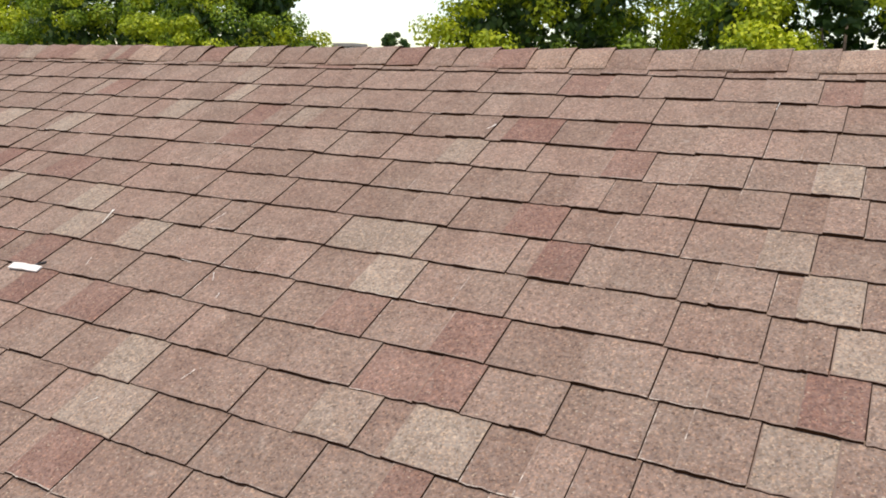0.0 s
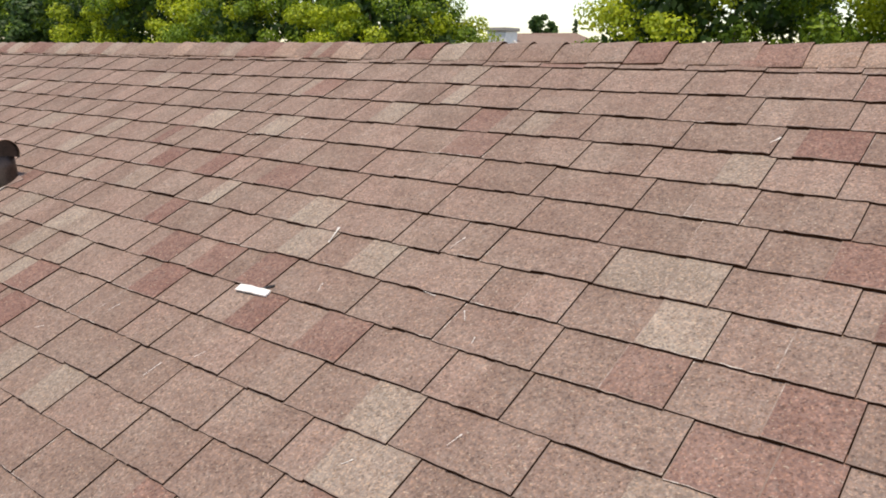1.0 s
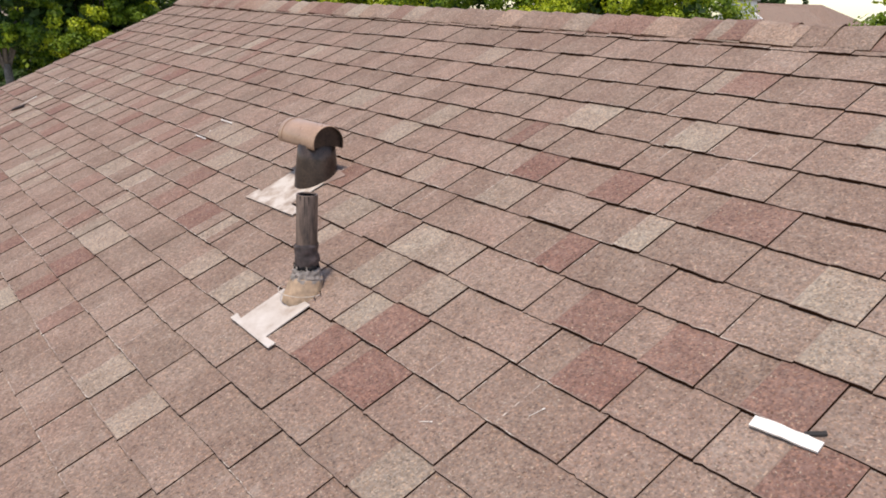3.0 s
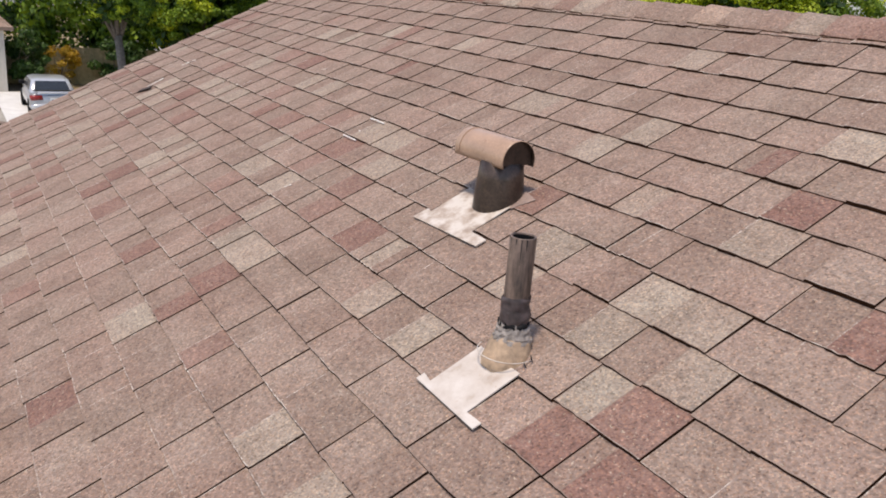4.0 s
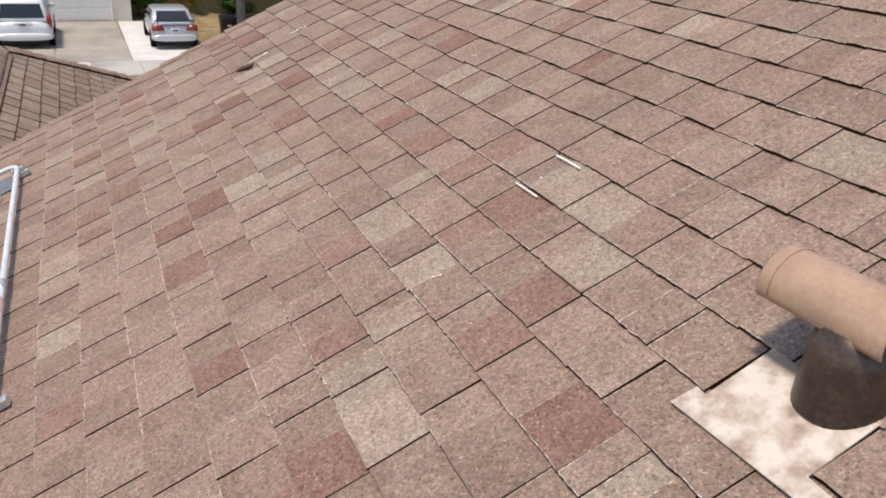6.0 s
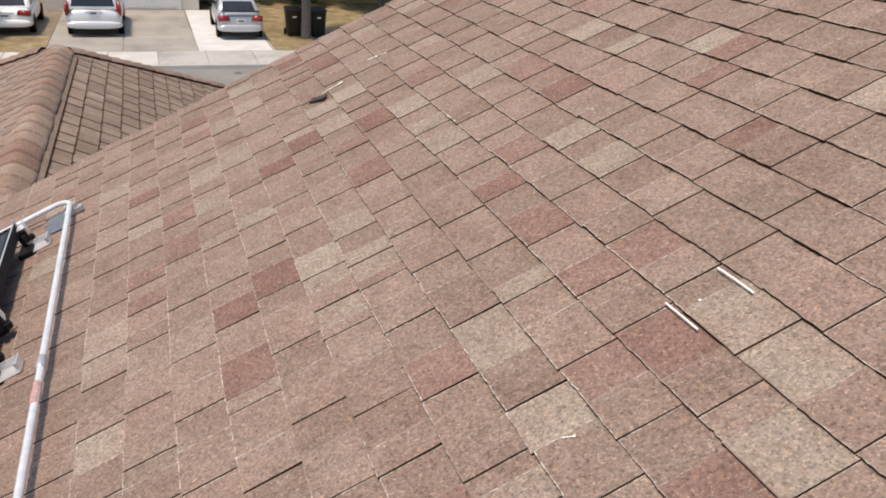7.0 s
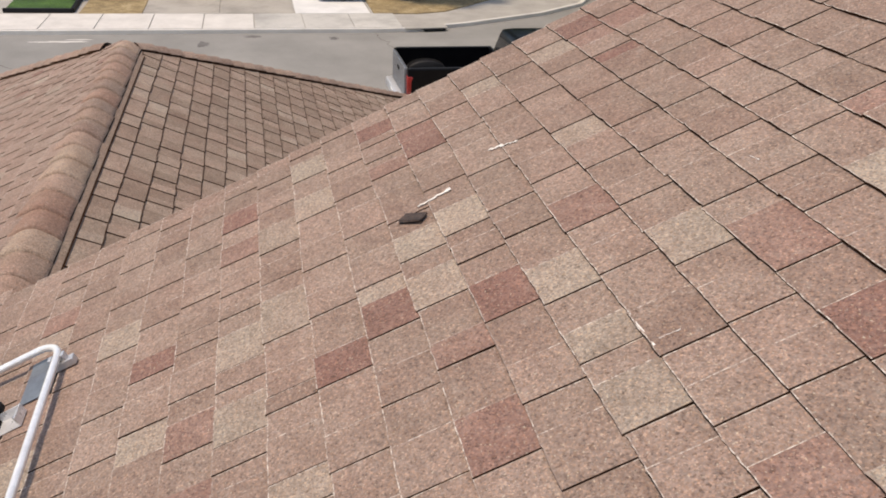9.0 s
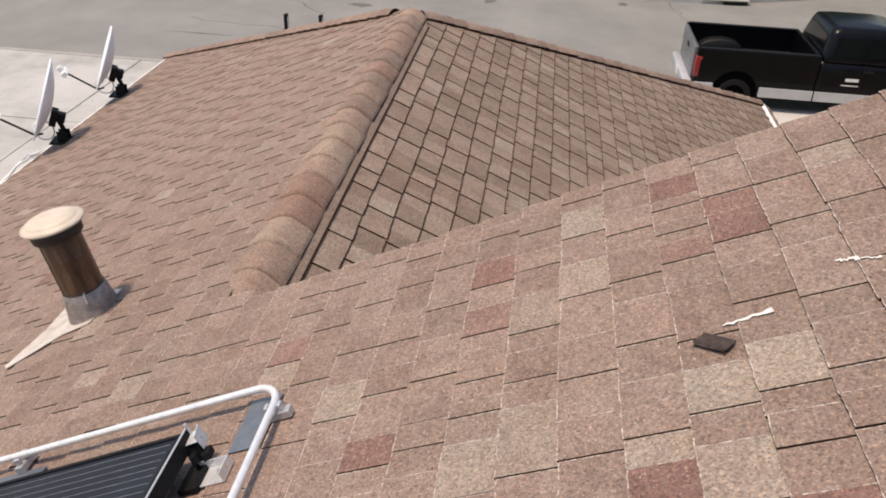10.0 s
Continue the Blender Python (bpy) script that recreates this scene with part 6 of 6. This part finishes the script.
def tree(x, y, height, crown, low, material, label, seed, clumps=46, per=150, leaf=0.10, trunk_r=0.16, lean=0.0, name="tree", z=0.0, second=None):
    """A tapered trunk with limbs, and a crown of clumped leaves with gaps."""
    rnd = random.Random(seed)
    t = thing(name, pose(x, y, z), label, "tree", "trees round the houses")
    fork = low * 0.8
    top = Vector((lean * fork, rnd.gauss(0, 0.1), fork))
    bm = tube(bmesh.new(), [(0, 0, -0.15), (0, 0, 0.05), (lean * fork * 0.4, 0.03, fork * 0.5), top], [trunk_r * 1.5, trunk_r * 1.15, trunk_r, trunk_r * 0.85], 12)
    blobs = []
    for i in range(clumps):
        u, v, w = rnd.random(), rnd.random() * 2 * math.pi, rnd.random()
        q = (0.35 + 0.65 * math.sqrt(u))
        zz = low + (height - low) * w
        wide = crown * (0.45 + 0.75 * math.sin(math.pi * min(0.97, 0.12 + w * 0.85)))
        size_k = 2.5 if clumps < 150 else 5.5
        blobs.append(((lean * fork + q * wide * math.cos(v) * 0.9, q * wide * math.sin(v) * 0.9, zz), rnd.uniform(0.55, 1.05) * crown / size_k))
    for i in range(9):
        c, r = blobs[i * (clumps // 9)]
        c = (c[0] * 0.6, c[1] * 0.6, c[2] * 0.9)
        mid = top.lerp(Vector(c), 0.5) + Vector((rnd.gauss(0, 0.2), rnd.gauss(0, 0.2), 0.25))
        tube(bm, [top - Vector((0, 0, 0.3)), mid, c], [trunk_r * 0.5, trunk_r * 0.24, trunk_r * 0.05], 7)
    part("trunk", bm, BARK, t, "", True)
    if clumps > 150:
        # Darker leaves deep in the crown paint its inner shade into the colour.
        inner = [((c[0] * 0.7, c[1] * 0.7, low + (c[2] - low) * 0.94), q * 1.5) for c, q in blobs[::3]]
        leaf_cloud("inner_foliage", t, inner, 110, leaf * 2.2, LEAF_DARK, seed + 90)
    if second:
        leaf_cloud("crown", t, blobs[::3], per, leaf, second, seed + 50)
        leaf_cloud("crown", t, [b for i, b in enumerate(blobs) if i % 3], per, leaf, material, seed)
    else:
        leaf_cloud("crown", t, blobs, per, leaf, material, seed)
    return t


GOLD_LABEL = "broad tree with yellow-green leaves behind the roof"
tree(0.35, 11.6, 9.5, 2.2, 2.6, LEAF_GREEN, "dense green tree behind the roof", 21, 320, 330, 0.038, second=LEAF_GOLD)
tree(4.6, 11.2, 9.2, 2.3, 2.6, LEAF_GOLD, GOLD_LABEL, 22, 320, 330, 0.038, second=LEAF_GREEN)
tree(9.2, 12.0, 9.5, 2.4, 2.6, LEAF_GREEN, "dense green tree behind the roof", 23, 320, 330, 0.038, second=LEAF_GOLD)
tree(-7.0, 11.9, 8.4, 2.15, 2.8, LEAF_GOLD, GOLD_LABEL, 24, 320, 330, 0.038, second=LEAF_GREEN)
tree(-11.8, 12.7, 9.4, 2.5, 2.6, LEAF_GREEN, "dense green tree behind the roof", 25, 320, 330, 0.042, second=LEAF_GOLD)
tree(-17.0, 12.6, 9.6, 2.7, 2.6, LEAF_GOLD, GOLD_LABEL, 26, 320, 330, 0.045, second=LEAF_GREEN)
tree(-24.5, 15.2, 10.5, 3.3, 2.2, LEAF_DARK, "tall dark green tree by the corner", 27, 300, 200, 0.085, second=LEAF_GREEN)
tree(-33.0, 17.5, 11.0, 3.9, 2.0, LEAF_DARK, "tall dark green tree by the corner", 28, 300, 200, 0.095, second=LEAF_GREEN)
tree(-31.3, 5.15, 9.8, 2.1, 4.0, LEAF_GREEN, "leafy street tree beside two bins", 29, 220, 150, 0.075, 0.17, -0.06, second=LEAF_GOLD)
tree(-38.9, 10.3, 9.5, 3.1, 2.4, LEAF_GREEN, "green tree on the dry lawn", 30, 300, 200, 0.09, second=LEAF_GOLD)
tree(-44.0, 6.0, 9.5, 3.8, 1.6, LEAF_GREEN, "green tree behind the fence", 31, 80, 240, 0.15, second=LEAF_DARK)
tree(-45.0, 12.5, 10.5, 4.2, 1.6, LEAF_DARK, "dark tree behind the fence", 32, 80, 240, 0.16, second=LEAF_GREEN)
tree(-52.0, 0.5, 11.5, 4.5, 2.0, LEAF_DARK, "dark tree behind a house", 33, 60, 170, 0.18, second=LEAF_GREEN)
tree(-31.6, -6.95, 3.3, 0.62, 0.5, LEAF_DARK, "small dark leafy tree by a lawn edge", 34, 60, 220, 0.05, 0.06, 0, "bush", second=LEAF_GREEN)
tree(-37.4, -9.15, 1.4, 0.55, 0.2, LEAF_PINK, "pale pink flowering shrub by a garage", 40, 30, 120, 0.05, 0.04, 0, "shrub")
tree(-40.2, 4.05, 1.9, 0.75, 0.5, LEAF_ORANGE, "orange flowering shrub by the fence", 35, 22, 120, 0.06, 0.05, 0, "shrub")
tree(-39.9, 2.4, 2.6, 1.0, 0.4, LEAF_DARK, "dark hedge shrub beside the garage", 36, 34, 160, 0.08, 0.06, 0, "shrub")
tree(-40.2, 6.6, 2.4, 1.1, 0.3, LEAF_DARK, "dark shrub by the fence", 37, 34, 160, 0.08, 0.06, 0, "shrub")
tree(-33.6, 60.0, 9.5, 1.25, 5.5, LEAF_DARK, "distant dark rounded tree top", 38, 40, 120, 0.16)
tree(-30.3, 60.0, 9.3, 0.22, 5.0, LEAF_DARK, "distant slim dark cypress", 39, 40, 60, 0.12)

# a neighbour's house seen through the gap between the trees
nb = thing("neighbour_house", pose(-12.0, 23.0, 0), "white gabled house with grey-brown roof behind trees", "house")
part("wall", box(bmesh.new(), (-2.0, 0.3, 0), (4.5, 8.0, 5.0)), WHITE, nb, "white walls")
bm = bmesh.new()
low = [bm.verts.new(p) for p in ((-2.3, -0.1, 4.85), (4.9, -0.1, 4.85), (4.9, 8.4, 4.85), (-2.3, 8.4, 4.85))]
top = [bm.verts.new(p) for p in ((-2.3, 4.1, 6.93), (0.7, 4.1, 6.93))]
for f in ((low[3], low[2], low[1], low[0]), (low[0], low[1], top[1], top[0]), (low[1], low[2], top[1]), (low[2], low[3], top[0], top[1]), (low[3], low[0], top[0])):
    bm.faces.new(f)
part("roof", bm, AGED, nb, "grey-brown shingle roof")
bm = bmesh.new()
front = [(-1.8, -0.7, 0), (3.4, -0.7, 0), (3.4, -0.7, 5.09), (0.8, -0.7, 6.62), (-1.8, -0.7, 5.09)]
a, b = [bm.verts.new(p) for p in front], [bm.verts.new((x, 3.0, z)) for x, _, z in front]
bm.faces.new(a), bm.faces.new(b[::-1])
for i in range(5):
    bm.faces.new((a[i], b[i], b[(i + 1) % 5], a[(i + 1) % 5]))
bmesh.ops.recalc_face_normals(bm, faces=bm.faces)
part("gable", bm, WHITE, nb, "white front gable")
bm = bmesh.new()
for s in (1, -1):
    solid(bm, [(0.8, -0.9, 6.62), (0.8 + s * 2.75, -0.9, 5.0), (0.8 + s * 2.75, 3.0, 5.0), (0.8, 3.0, 6.62), (0.8, -0.9, 6.74), (0.8 + s * 2.75, -0.9, 5.12), (0.8 + s * 2.75, 3.0, 5.12), (0.8, 3.0, 6.74)])
bmesh.ops.recalc_face_normals(bm, faces=bm.faces)
part("gable_roof", bm, AGED, nb, "grey-brown gable roof")
bm = bmesh.new()
for s in (1, -1):
    solid(bm, [(0.8, -0.98, 6.56), (0.8 + s * 2.8, -0.98, 4.91), (0.8 + s * 2.8, -0.9, 4.91), (0.8, -0.9, 6.56), (0.8, -0.98, 6.78), (0.8 + s * 2.8, -0.98, 5.13), (0.8 + s * 2.8, -0.9, 5.13), (0.8, -0.9, 6.78)])
bmesh.ops.recalc_face_normals(bm, faces=bm.faces)
part("gable_trim", bm, WHITE, nb, "white gable trim")
chim = part("chimney", box(bmesh.new(), (0.46, -1.4, 0), (1.23, -0.71, 6.8), 0.02), WHITE, nb, "white painted chimney")
part("chimney_cap", box(bmesh.new(), (0.4, -1.47, 6.8), (1.29, -0.64, 6.92), 0.02), CONCRETE, chim)

# ---- shingles, laid last ----
# Cut-coloured rims and wide slits here paint the shadow lines between garage tabs.
lay(wing_back, "shingles", range(-31, 0), wing_reach, (0.0, 0.05), 3, base=OLD, slit=0.0105, edge=CUT, rim=0.009, wide=0.275, rows=wing_row, known=WING_LAID, mirror=True)
lay(wing_hip, "shingles", range(-34, -1), hip_reach, (0.0, 0.1), 4, base=AGED)
lay(roof_front, "shingles", range(-47, 10), front_reach, (0.012, 0.025), 11, near=lambda x, k: -1.4 < x < 3.4 and -6 <= k <= 2, special=SPECIAL, known=LAID, skew=(0.0118, -0.0046))
lay(roof_back, "shingles", range(-48, -1), lambda y: (-FAR_X, -RAKE_X), (0.02, 0.05), 17)
